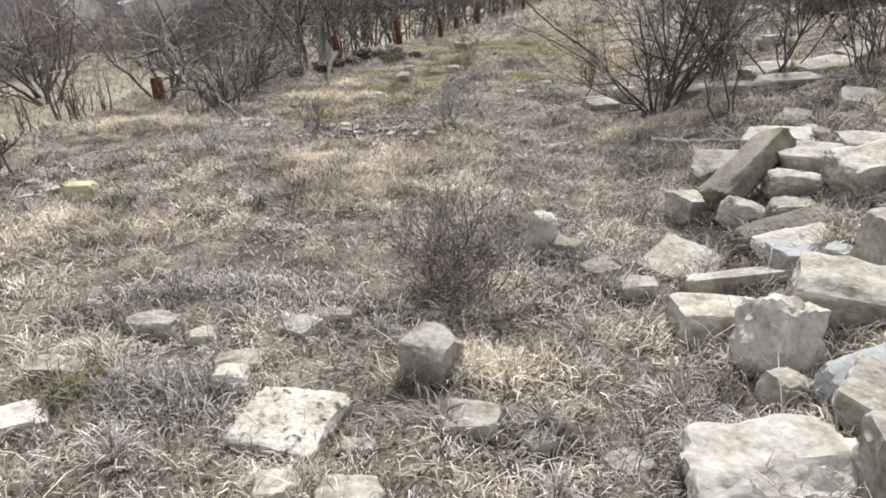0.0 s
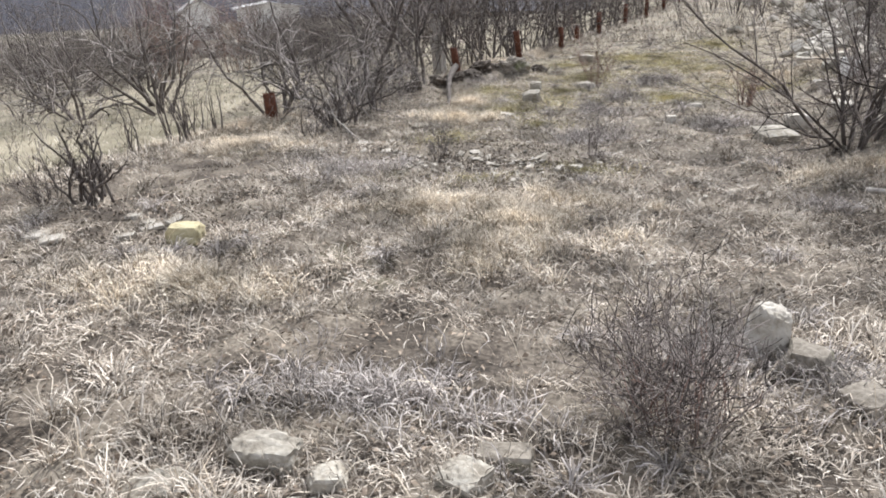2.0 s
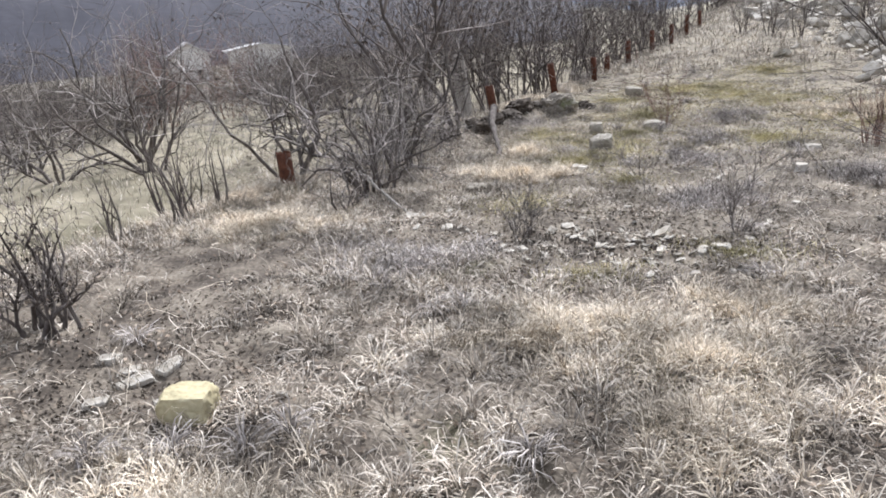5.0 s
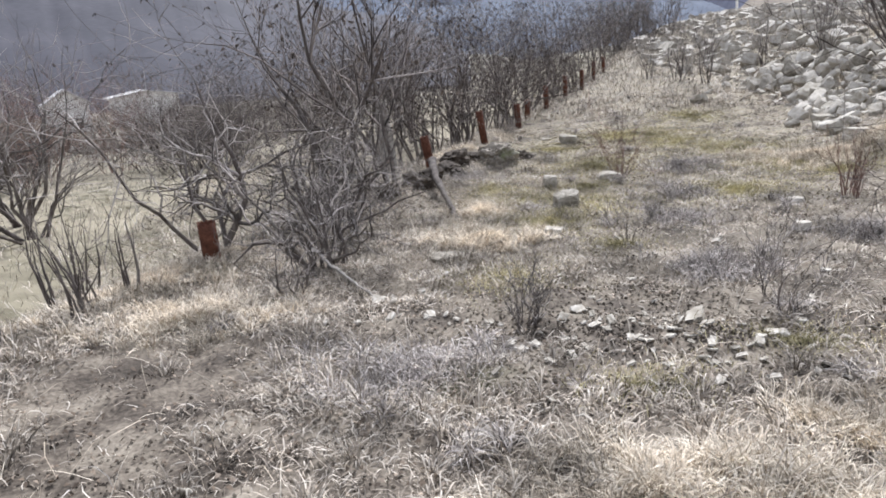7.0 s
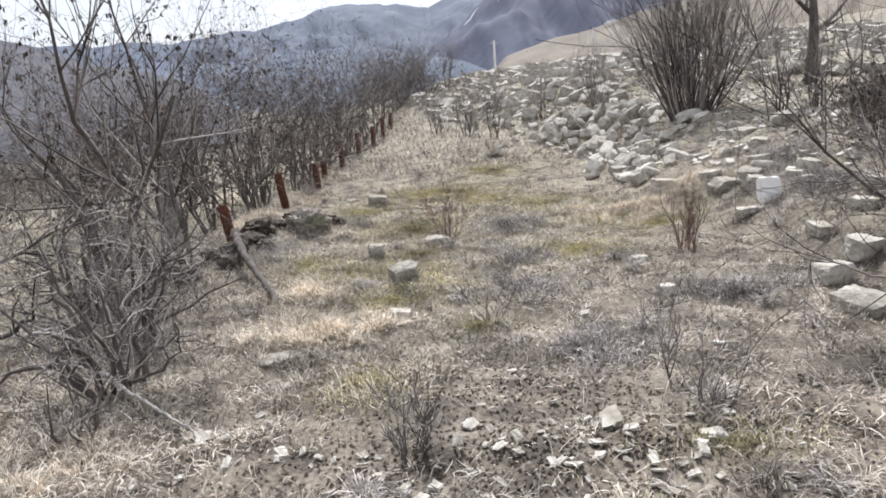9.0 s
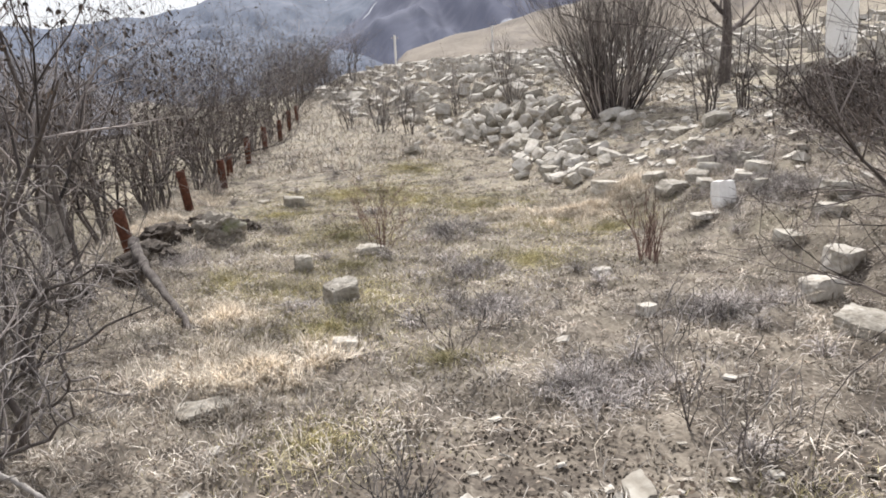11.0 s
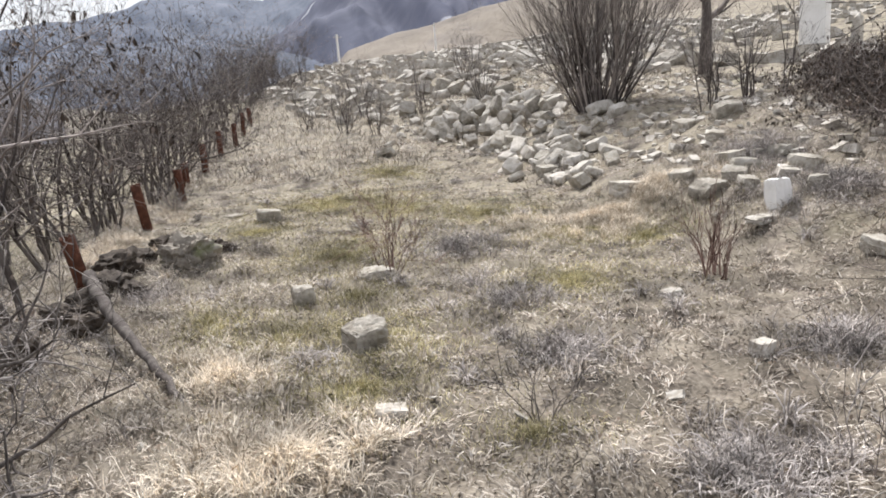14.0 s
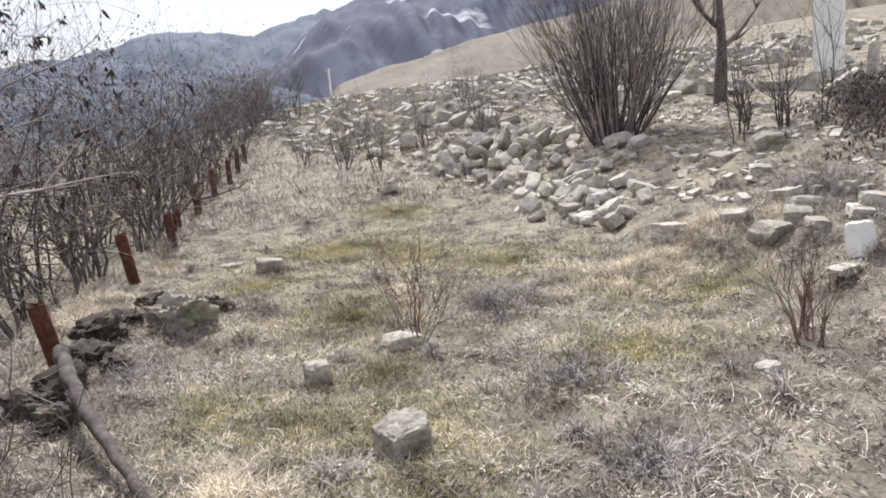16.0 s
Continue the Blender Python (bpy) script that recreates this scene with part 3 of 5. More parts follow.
stone("headstone", "white squared stone standing upright at the bank", M_PLASTER, 1.42, 10.96, (0.21, 0.12, 0.24), 14, -8, 3, 0.1, 92, box=7, lumps=0.04, n=12)
stone("flat_stone", "flat stone lying before the upright white stone", M_PALE, 1.20, 10.86, (0.36, 0.14, 0.06), 8, 0, 0, 0.2, 93, group=LOOSE, box=6)
stone(B, "pale stone at the foot of the bank", M_PALE, 1.22, 12.75, (0.32, 0.24, 0.17), 10, 0, 4, 0.3, 94, group=LOOSE, box=5)
for i, (x, y, s) in enumerate([(1.42, 11.75, 0.34), (1.75, 11.8, 0.30), (1.62, 11.5, 0.22), (2.2, 11.45, 0.34), (1.95, 11.9, 0.3), (2.4, 11.9, 0.28), (1.85, 10.95, 0.26), (2.15, 12.3, 0.3), (1.55, 12.3, 0.28), (3.5, 13.9, 0.42), (3.1, 14.2, 0.34), (2.7, 13.2, 0.3), (1.15, 9.8, 0.25), (1.6, 9.9, 0.3), (2.0, 10.2, 0.32), (1.4, 8.7, 0.3), (1.75, 9.2, 0.28), (2.3, 9.5, 0.35)]):
    stone("boulder", "weathered grey stone lodged in the bank", M_STONE, x, y, (s * 0.85, s * 0.7, s * 0.5), 37 * i, 6, -5, 0.34, 100 + i, group="stones in the bank", box=5, lumps=0.08, n=8)
stone("boulder", "lichened dark boulder by the post line", M_DARKSTONE, -3.0, 13.1, (0.48, 0.40, 0.34), 10, 0, 0, 0.25, 130, box=3, lumps=0.24, n=12)
for i, (x, y, s) in enumerate([(-3.55, 13.2, 0.34), (-3.75, 12.2, 0.30), (-3.62, 12.75, 0.26), (-3.45, 12.45, 0.22), (-3.4, 13.6, 0.26), (-3.85, 11.8, 0.3), (-3.72, 11.45, 0.26), (-2.72, 13.75, 0.24), (-2.62, 13.55, 0.16), (-4.05, 11.1, 0.3), (-3.2, 13.95, 0.26)]):
    stone("boulder", "dark earthy clod of a low crumbling edge", M_EARTH, x, y, (s, s * 0.85, s * 0.6), 31 * i, 9, -8, 0.2, 140 + i, group="stones of the crumbling field edge", box=3, lumps=0.26, n=9)

for i, (x, y, s) in enumerate([(1.55, 7.5, 0.5), (1.96, 7.25, 0.6), (1.3, 8.0, 0.42), (2.35, 7.6, 0.55), (2.0, 8.1, 0.6), (2.7, 7.9, 0.5), (1.7, 6.1, 0.4), (2.2, 6.2, 0.5)]):
    stone("stone_slab", "flat weathered slab stepped into the grassy bank", M_STONE, x, y, (s, s * 0.6, 0.13), 15 * i - 30, 4, -5, 0.5, 150 + i, group="flat slabs on the bank", box=7, lumps=0.06, n=8)

# rubble field: two stretches of separate stones, the rest beyond is one mass
RUBBLE = "tumbled stones of the rubble field"
protos = []
for i in range(9):
    s = np.random.RandomState(200 + i)
    protos.append(stone_mesh("rubble_stone", (M_PALE, M_PALE, M_STONE)[i % 3], (s.uniform(0.3, 0.5), s.uniform(0.22, 0.34), s.uniform(0.14, 0.26)), 200 + i, box=(4, 7, 5)[i % 3], lumps=0.07, n=5))


def rubble_stone(x, y, scale, rng, lift=0.0, tip=25):
    ob = new("rubble_stone", protos[rng.randint(len(protos))])
    ob.matrix_world = pose(x, y, gz(x, y) + 0.06 * scale + lift, rng.uniform(-tip, tip), rng.uniform(-tip, tip), rng.uniform(0, 360)) @ Matrix.Scale(scale, 4)
    return tagged(ob, "weathered grey limestone rubble lying loose", "stone", RUBBLE)


rng = np.random.RandomState(5)
for x, y, s in [(1.63, 16.2, 0.8), (1.8, 15.3, 0.8), (1.72, 14.4, 0.8), (1.95, 15.0, 0.9), (2.2, 15.6, 0.9), (1.5, 14.6, 0.7), (2.3, 14.6, 0.8), (1.9, 14.0, 0.7), (2.5, 15.3, 0.8), (1.6, 13.9, 0.6), (2.1, 16.4, 0.8), (2.0, 17.0, 0.9), (2.3, 17.3, 1.0), (2.4, 18.1, 1.0)]:
    rubble_stone(x, y, s, rng)
for k in range(120):
    x, y = 3.15 + rng.normal(0, 0.75), 20.4 + rng.normal(0, 1.5)
    heap = math.exp(-((x - 3.2) / 0.9) ** 2 - ((y - 20.4) / 1.8) ** 2)
    rubble_stone(x, y, rng.uniform(0.4, 1.1), rng, rng.uniform(0, 0.42) * heap, 55)
for k in range(56):
    t = rng.uniform(0, 1)
    rubble_stone(1.4 + 1.5 * t + rng.normal(0, 0.26), 14.2 + 2.9 * t + rng.normal(0, 0.4), rng.uniform(0.28, 0.75), rng, rng.uniform(0, 0.1), 40)
for k in range(70):
    y = rng.uniform(17.5, 26)
    x = 2.4 + 0.22 * (y - 17.5) + abs(rng.normal(0, 2.2))
    if (x - 4.3) ** 2 + (y - 18) ** 2 > 0.5:
        rubble_stone(x, y, rng.uniform(0.3, 0.9), rng)
for k in range(80):
    y = rng.uniform(20, 34)
    rubble_stone(rng.uniform(0.5 + (y - 20) * 0.1, 9 + (y - 20) * 0.4), y, rng.uniform(0.7, 1.7), rng)


def rubble_mass(name, n, seed, box, scale):
    """Many small rough stones of the far rubble, joined."""
    r = np.random.RandomState(seed)
    unit = np.array([(a, b, c) for a in (-1, 1) for b in (-1, 1) for c in (-1, 1)], float)
    fc = np.array([(0, 1, 3, 2), (4, 6, 7, 5), (0, 4, 5, 1), (2, 3, 7, 6), (0, 2, 6, 4), (1, 5, 7, 3)])
    x, y = r.uniform(box[0], box[1], n), r.uniform(box[2], box[3], n)
    sz = r.uniform(*scale, n)
    dims = np.stack([sz, sz * r.uniform(0.5, 0.9, n), sz * r.uniform(0.3, 0.6, n)], 1)
    v = unit[None] * (1 + r.uniform(-0.35, 0.15, (n, 8, 3))) * dims[:, None] / 2
    a, b = r.uniform(0, 6.28, n), r.uniform(-0.5, 0.5, n)
    ca, sa, cb, sb = np.cos(a)[:, None], np.sin(a)[:, None], np.cos(b)[:, None], np.sin(b)[:, None]
    X, Z = v[..., 0] * cb + v[..., 2] * sb, -v[..., 0] * sb + v[..., 2] * cb
    X, Y = X * ca - v[..., 1] * sa, X * sa + v[..., 1] * ca
    out = np.stack([X + x[:, None], Y + y[:, None], Z + (ground_z(x, y) + dims[:, 2] * 0.2)[:, None]], -1)
    faces = (fc[None] + np.arange(n)[:, None, None] * 8).reshape(-1, 4)
    return tagged(new(name, mesh_from(name, out.reshape(-1, 3), faces, M_PALE, False)), "mass of small grey rubble covering the rise", "rubble", kind="stuff")


rubble_mass("far_rubble", 1700, 7, (1, 22, 26, 46), (0.15, 0.5))
rubble_mass("bank_rubble", 1500, 8, (1.9, 8, 10, 26), (0.05, 0.17))
rubble_mass("hillside_rubble", 260, 9, (9, 30, 14, 34), (0.2, 0.7))

# limestone chips scattered on bare soil
chips = [stone_mesh("limestone_chip", M_STONE if i % 2 else M_PALE, (0.055 + 0.006 * i, 0.034 + 0.004 * i, 0.014), 300 + i, box=6, lumps=0.2, n=3) for i in range(5)]
rng = np.random.RandomState(12)


def chip(x, y, s):
    ob = new("limestone_chip", chips[rng.randint(5)])
    ob.matrix_world = pose(x, y, gz(x, y) + 0.014, rng.uniform(-28, 28), rng.uniform(-28, 28), rng.uniform(0, 360)) @ Matrix.Scale(s, 4)
    tagged(ob, "small white limestone chip on dark soil", "stone chip", "limestone chips on bare soil")


for k in range(85):
    chip(-1.75 + rng.normal(0, 0.42), 7.05 + rng.normal(0, 0.3), rng.uniform(0.35, 1.1))
for k in range(55):
    chip(-2.9 + rng.normal(0, 0.55), 7.25 + rng.normal(0, 0.35), rng.uniform(0.3, 0.9))
for k in range(60):
    chip(rng.uniform(-4.2, 0.3), rng.uniform(4.0, 14), rng.uniform(0.4, 1.0))
for x, y, s in [(-3.47, 7.76, 1.9), (-1.64, 7.36, 2.6), (-2.49, 7.02, 1.2), (-1.3, 7.1, 1.8), (-2.25, 7.5, 1.3), (-3.1, 7.5, 1.2), (-1.2, 8.9, 1.2)]:
    chip(x, y, s)


def clods(name, n, seed, areas):
    """Crumbs and clods of dark soil on the bare patches."""
    r = np.random.RandomState(seed)
    unit = np.array([(1, 0, 0), (-1, 0, 0), (0, 1, 0), (0, -1, 0), (0, 0, 1), (0, 0, -1)], float)
    fc = np.array([(0, 2, 4), (2, 1, 4), (1, 3, 4), (3, 0, 4), (2, 0, 5), (1, 2, 5), (3, 1, 5), (0, 3, 5)])
    e = np.array(areas)[r.randint(len(areas), size=n)]
    x, y = e[:, 0] + r.normal(0, 0.6, n) * e[:, 2], e[:, 1] + r.normal(0, 0.6, n) * e[:, 3]
    s = r.uniform(0.004, 0.011, n)
    v = unit[None] * r.uniform(0.6, 1.3, (n, 6, 3)) * s[:, None, None]
    v += np.stack([x, y, ground_z(x, y) + s * 0.4], 1)[:, None]
    faces = (fc[None] + np.arange(n)[:, None, None] * 6).reshape(-1, 3)
    tagged(new(name, mesh_from(name, v.reshape(-1, 3), faces, M_SOIL, False)), "crumbly dark soil clods between the grass", "soil", kind="stuff")


clods("soil_clods", 5500, 15, [(-3.7, 5.6, 0.9, 0.5), (-2.6, 7.2, 1.1, 0.45), (-1.6, 7.1, 0.8, 0.4), (-2.6, 6.4, 0.9, 0.3), (-4.0, 4.7, 0.6, 0.5), (-2.0, 7.9, 0.8, 0.5)])


# ---- woody plants ----
def tubes(name, branches, mat, sides):
    """One mesh of tapered tubes along the branches, each (points, radii)."""
    V, Fc, base = [], [], 0
    ang = np.linspace(0, 2 * math.pi, sides, endpoint=False)
    for pts, rad in branches:
        n = len(pts)
        tan = np.gradient(pts, axis=0)
        tan /= np.linalg.norm(tan, axis=1)[:, None] + 1e-9
        ref = np.array([0.31, 0.95, 0.05]) if abs(tan[0, 1]) < 0.8 else np.array([0.95, 0.1, 0.3])
        u = np.cross(tan, ref)
        u /= np.linalg.norm(u, axis=1)[:, None]
        w = np.cross(tan, u)
        V.append((pts[:, None] + rad[:, None, None] * (np.cos(ang)[None, :, None] * u[:, None] + np.sin(ang)[None, :, None] * w[:, None])).reshape(-1, 3))
        i, j = np.meshgrid(np.arange(n - 1), np.arange(sides), indexing="ij")
        a, b = base + i * sides + j, base + i * sides + (j + 1) % sides
        Fc.append(np.stack([a, b, b + sides, a + sides], -1).reshape(-1, 4))
        base += n * sides
    return mesh_from(name, np.concatenate(V), np.concatenate(Fc), mat)


def grow(seed, stems, spread, height, lean, kids, r0, wander=0.16, levels=3, up=0.12, angle=(25, 65), shrink=(0.35, 0.65), bias=(0, 0), start=0.25):
    """Branches by level: stems that rise from a common foot, fork and fork again."""
    rng = np.random.RandomState(seed)
    out = [[] for _ in range(levels)]

    def limb(p, d, length, r, level):
        n = (8, 6, 4, 3)[level]
        pts, rad, dirs = [p], [r], [d]
        for k in range(1, n + 1):
            d = d + rng.normal(0, wander, 3) + np.array([0, 0, up])
            d = d / np.linalg.norm(d)
            p = p + d * length / n
            pts.append(p)
            dirs.append(d)
            rad.append(max(r * (1 - 0.8 * k / n), 0.0016))
        out[level].append((np.array(pts), np.array(rad)))
        if level + 1 < levels:
            for _ in range(kids[level]):
                k = rng.randint(max(1, int(n * start)), n + 1)
                t = math.radians(rng.uniform(*angle))
                side = np.cross(dirs[k], rng.normal(size=3))
                side /= np.linalg.norm(side) + 1e-9
                limb(pts[k], dirs[k] * math.cos(t) + side * math.sin(t), length * rng.uniform(*shrink), max(rad[k] * 0.7, 0.0022), level + 1)

    for s in range(stems):
        a = rng.uniform(0, 6.283)
        t = math.radians(rng.uniform(0, lean))
        d = np.array([math.cos(a) * math.sin(t) + bias[0], math.sin(a) * math.sin(t) + bias[1], math.cos(t)])
        d /= np.linalg.norm(d)
        off = spread * math.sqrt(rng.uniform(0, 1))
        limb(np.array([math.cos(a) * off, math.sin(a) * off, -0.06]), d, height * rng.uniform(0.65, 1.05), r0 * rng.uniform(0.6, 1.1), 0)
    return out


def leaves(name, branches, n, seed, size, mat, hang=True):
    """Curled dry leaves on the ends of twigs."""
    rng = np.random.RandomState(seed)
    pts = np.array([b[0][-1] for b in branches] + [b[0][len(b[0]) // 2] for b in branches])
    c = pts[rng.randint(len(pts), size=n)] + rng.normal(0, 0.008, (n, 3))
    d = rng.normal(0, 0.5, (n, 3)) + np.array([0, 0, -1.0 if hang else 0.0])
    d /= np.linalg.norm(d, axis=1)[:, None]
    s = np.cross(d, rng.normal(size=(n, 3)))
    s /= np.linalg.norm(s, axis=1)[:, None]
    w = np.cross(d, s)
    L = rng.uniform(0.6, 1.2, n)[:, None] * size
    v = np.stack([c, c + d * L * 0.45 + s * L * 0.2 + w * L * 0.16, c + d * L, c + d * L * 0.55 - s * L * 0.17 + w * L * 0.16], 1)
    return mesh_from(name, v.reshape(-1, 3), np.arange(n * 4).reshape(-1, 4), mat)


def plant(name, label, category, group, g, x=0.0, y=0.0, yaw=0.0, leaf=0, leaf_size=0.06, leaf_seed=1, wood=None, twig=None, sides=6, dz=0.0):
    """A tree or shrub: an Empty at its foot with stems, branches, twigs and the leaves that still hang."""
    root = new(name)
    tagged(root, label, category, group)
    if len(g[0]) <= 14:
        for s in g[0]:
            part("stem", tubes("stem", [s], wood or M_BARK, sides), None, root)
    else:
        tagged(part("stem", tubes("stem", g[0], wood or M_BARK, sides), None, root), kind="stuff")
    tagged(part("crown", tubes("crown", g[1] + g[2], twig or M_TWIG, 3), None, root), kind="stuff")
    if leaf:
        part("dry_leaves", leaves("dry_leaves", g[-1], leaf, leaf_seed, leaf_size, M_DRYLEAF), None, root, "dark shrivelled hanging leaves")["kind"] = "stuff"
    root.matrix_basis = pose(x, y, gz(x, y) + dz, 0, 0, yaw)
    return root


# thicket along the post line
THICKET = "trees of the thicket"
kinds = [
    plant("thicket_tree", "leafless grey multi-stemmed tree with hanging dry leaves", "tree", THICKET, grow(401, 4, 0.12, 2.7, 36, (7, 6), 0.025, 0.23, start=0.3, up=0.07, angle=(30, 80)), -4.45, 16.2, leaf=420, leaf_size=0.05),
    plant("thicket_tree", "leafless grey multi-stemmed tree with hanging dry leaves", "tree", THICKET, grow(402, 5, 0.2, 2.3, 42, (6, 6), 0.021, 0.24, start=0.3, up=0.06, angle=(30, 80)), -3.2, 18.3, leaf=420, leaf_size=0.05),
    plant("thicket_tree", "leafless grey multi-stemmed tree with hanging dry leaves", "tree", THICKET, grow(403, 2, 0.08, 3.0, 26, (10, 7), 0.035, 0.23, start=0.3, up=0.08, angle=(35, 80)), -4.75, 12.6, leaf=650, leaf_size=0.05),
    plant("thicket_tree", "slim leafless grey tree with bare twigs", "tree", THICKET, grow(404, 5, 0.15, 2.6, 34, (6, 6), 0.02, 0.2, start=0.3, up=0.08, angle=(30, 75)), -3.9, 17.0, leaf=20),
    plant("thicket_tree", "slim leafless grey tree with bare twigs", "tree", THICKET, grow(405, 5, 0.25, 2.1, 46, (6, 6), 0.019, 0.26, start=0.3, up=0.05, angle=(35, 85)), -5.3, 14.4),
]
rng = np.random.RandomState(44)
spots = [(-4.2, 14.3, 0), (-4.0, 15.3, 1), (-3.75, 16.6, 3), (-3.3, 17.6, 0), (-3.0, 19.2, 1), (-2.9, 20.2, 4), (-2.6, 21.2, 3), (-2.2, 22.4, 0), (-2.0, 23.6, 1), (-1.6, 24.6, 3), (-1.3, 26.0, 4), (-1.0, 27.5, 1),
         (-5.4, 12.6, 4), (-5.7, 15.6, 2), (-5.1, 17.3, 1), (-4.6, 18.6, 3), (-4.3, 20.2, 0), (-3.9, 22, 4), (-6.6, 17.6, 0), (-6.2, 19.5, 1), (-5.6, 21.5, 3)]
for k, (x, y, i) in enumerate(spots):
    copy_thing(kinds[i], pose(x, y, gz(x, y), 0, 0, rng.uniform(0, 360)) @ Matrix.Scale(1, 4))
for k in range(30):
    y = rng.uniform(23, 48)
    x = post_line(y) - 0.3 - abs(rng.normal(0, 2.2))
    copy_thing(kinds[rng.randint(5)], pose(x, y, gz(x, y), 0, 0, rng.uniform(0, 360)))
for k in range(14):
    y = rng.uniform(13, 27)
    x = post_line(y) - rng.uniform(0.8, 7)
    copy_thing(kinds[rng.randint(5)], pose(x, y, gz(x, y), 0, 0, rng.uniform(0, 360)))
for k in range(22):
    y = rng.uniform(12, 40)
    x = post_line(y) - rng.uniform(6, 22)
    if -45 < math.degrees(math.atan2(x + 2, y - 3)) < -24:
        continue
    copy_thing(kinds[rng.randint(5)], pose(x, y, gz(x, y), 0, 0, rng.uniform(0, 360)))

for k in range(12):
    y = rng.uniform(34, 48)
    x = post_line(y) + rng.uniform(-1, 1.2)
    copy_thing(kinds[rng.randint(5)], pose(x, y, gz(x, y), 0, 0, rng.uniform(0, 360)))

# hazy trees across the lower field, on both sides of the view to the house
for bearing, reach, i in [(-48, 15, 4), (-45, 19, 1), (-43, 26, 0), (-40, 22, 4), (-39, 31, 1), (-28, 24, 4), (-29, 32, 0), (-26, 20, 1), (-24, 27, 3), (-37, 38, 4), (-46, 34, 0), (-22, 34, 1), (-25, 38, 0), (-50, 24, 0), (-42, 40, 1), (-30, 40, 4)]:
    x, y = -1.9 + reach * math.sin(radians(bearing)), 3.2 + reach * math.cos(radians(bearing))
    copy_thing(kinds[i], pose(x, y, gz(x, y), 0, 0, 53 * reach))

# low scrub beyond the pale sward
scrubs = [plant("scrub", "low grey-brown leafless scrub in the lower field", "shrub", "scrub of the lower field", grow(620 + i, 22, 0.7, 1.5 + 0.3 * i, 44, (7, 5), 0.011, 0.22, up=0.05, angle=(30, 80)), -15.5 - 3 * i, 24.0 - 6 * i, wood=M_TWIG, sides=4) for i in range(2)]
for k in range(54):
    bearing, reach = rng.uniform(-56, -19), 18 + 30 * rng.uniform(0, 1) ** 1.3
    if abs(bearing + 33.5) < 3.2 and reach < 44:
        continue
    x, y = -1.9 + reach * math.sin(radians(bearing)), 3.2 + reach * math.cos(radians(bearing))
    if post_line(y) - x > 7:
        copy_thing(scrubs[k % 2], pose(x, y, gz(x, y), 0, 0, rng.uniform(0, 360)))

# trees and shrubs near the rusted posts
plant("leaning_tree", "small crooked fruit tree with pale bare branches", "tree", "", grow(411, 4, 0.08, 2.2, 40, (11, 9), 0.036, 0.3, bias=(-0.12, -0.05), up=0.04, angle=(35, 85)), -5.2, 9.35, twig=M_PALETWIG)
plant("tangled_shrub", "dense tangled shrub with dark twisted stems", "shrub", "tangled shrubs", grow(412, 10, 0.2, 0.95, 26, (5, 4), 0.022, 0.34, shrink=(0.3, 0.6), angle=(35, 90)), -4.05, 8.55, twig=M_PALETWIG)
plant("tangled_shrub", "dense tangled shrub with dark twisted stems", "shrub", "tangled shrubs", grow(413, 7, 0.1, 0.5, 26, (5, 4), 0.01, 0.3), -4.05, 7.95, twig=M_PALETWIG)
plant("tangled_shrub", "dense tangled shrub with dark twisted stems", "shrub", "tangled shrubs", grow(414, 10, 0.25, 1.2, 36, (5, 4), 0.02, 0.34, shrink=(0.3, 0.65), angle=(35, 90), up=0.06), -4.25, 9.5, twig=M_PALETWIG)
plant("tangled_shrub", "dense tangled shrub with dark twisted stems", "shrub", "tangled shrubs", grow(415, 9, 0.25, 1.3, 38, (5, 4), 0.02, 0.3, angle=(35, 90), up=0.05), -4.55, 10.4, twig=M_PALETWIG, leaf=120, leaf_size=0.045)
plant("leaning_tree", "mossy crooked tree with long spreading branches", "tree", "", grow(416, 2, 0.05, 2.6, 22, (7, 6), 0.05, 0.2, up=0.08, start=0.45), -4.75, 11.3, leaf=420, leaf_size=0.055)
plant("thicket_tree", "slim leafless tree with dry leaf clusters", "tree", THICKET, grow(417, 2, 0.05, 3.4, 16, (9, 7), 0.04, 0.16), -4.15, 11.9, leaf=600, leaf_size=0.055)
plant("broken_shrub", "short broken shrub with dark stubby stems", "shrub", "", grow(418, 13, 0.16, 0.72, 14, (7, 5), 0.018, 0.24, start=0.4, shrink=(0.2, 0.4)), -4.72, 5.5, leaf=160, leaf_size=0.035)
plant("dry_weed", "dry stalky weed clump", "weed", "dry weed clumps", grow(419, 14, 0.1, 0.5, 34, (4, 3), 0.006, 0.25), -5.1, 5.4)
for i, (x, y, h, bx) in enumerate([(-5.35, 7.6, 0.9, -0.15), (-5.5, 7.9, 1.0, 0.1), (-5.25, 8.05, 0.7, -0.1), (-6.0, 8.2, 1.0, -0.3), (-5.75, 7.3, 0.8, -0.2), (-6.5, 9.4, 1.2, 0.0)]):
    plant("coppice_shoots", "bunch of thin bare coppice shoots", "shrub", "coppice shoots below the field edge", grow(420 + i, 4, 0.08, h * 0.85, 22, (2, 2), 0.014, 0.1, bias=(bx, 0)), x, y)
for i, (x, y, h, n) in enumerate([(-9.3, 12.6, 2.3, 6), (-10.8, 12.2, 2.1, 5), (-10.5, 14.0, 2.9, 7), (-12.5, 13.5, 2.6, 5)]):
    plant("orchard_tree", "bare spreading orchard tree with pale twisted branches", "tree", "bare orchard trees below the field", grow(430 + i, n, 0.14, h, 46, (6, 7), 0.035, 0.26, up=0.05, angle=(30, 75)), x, y, twig=M_PALETWIG)
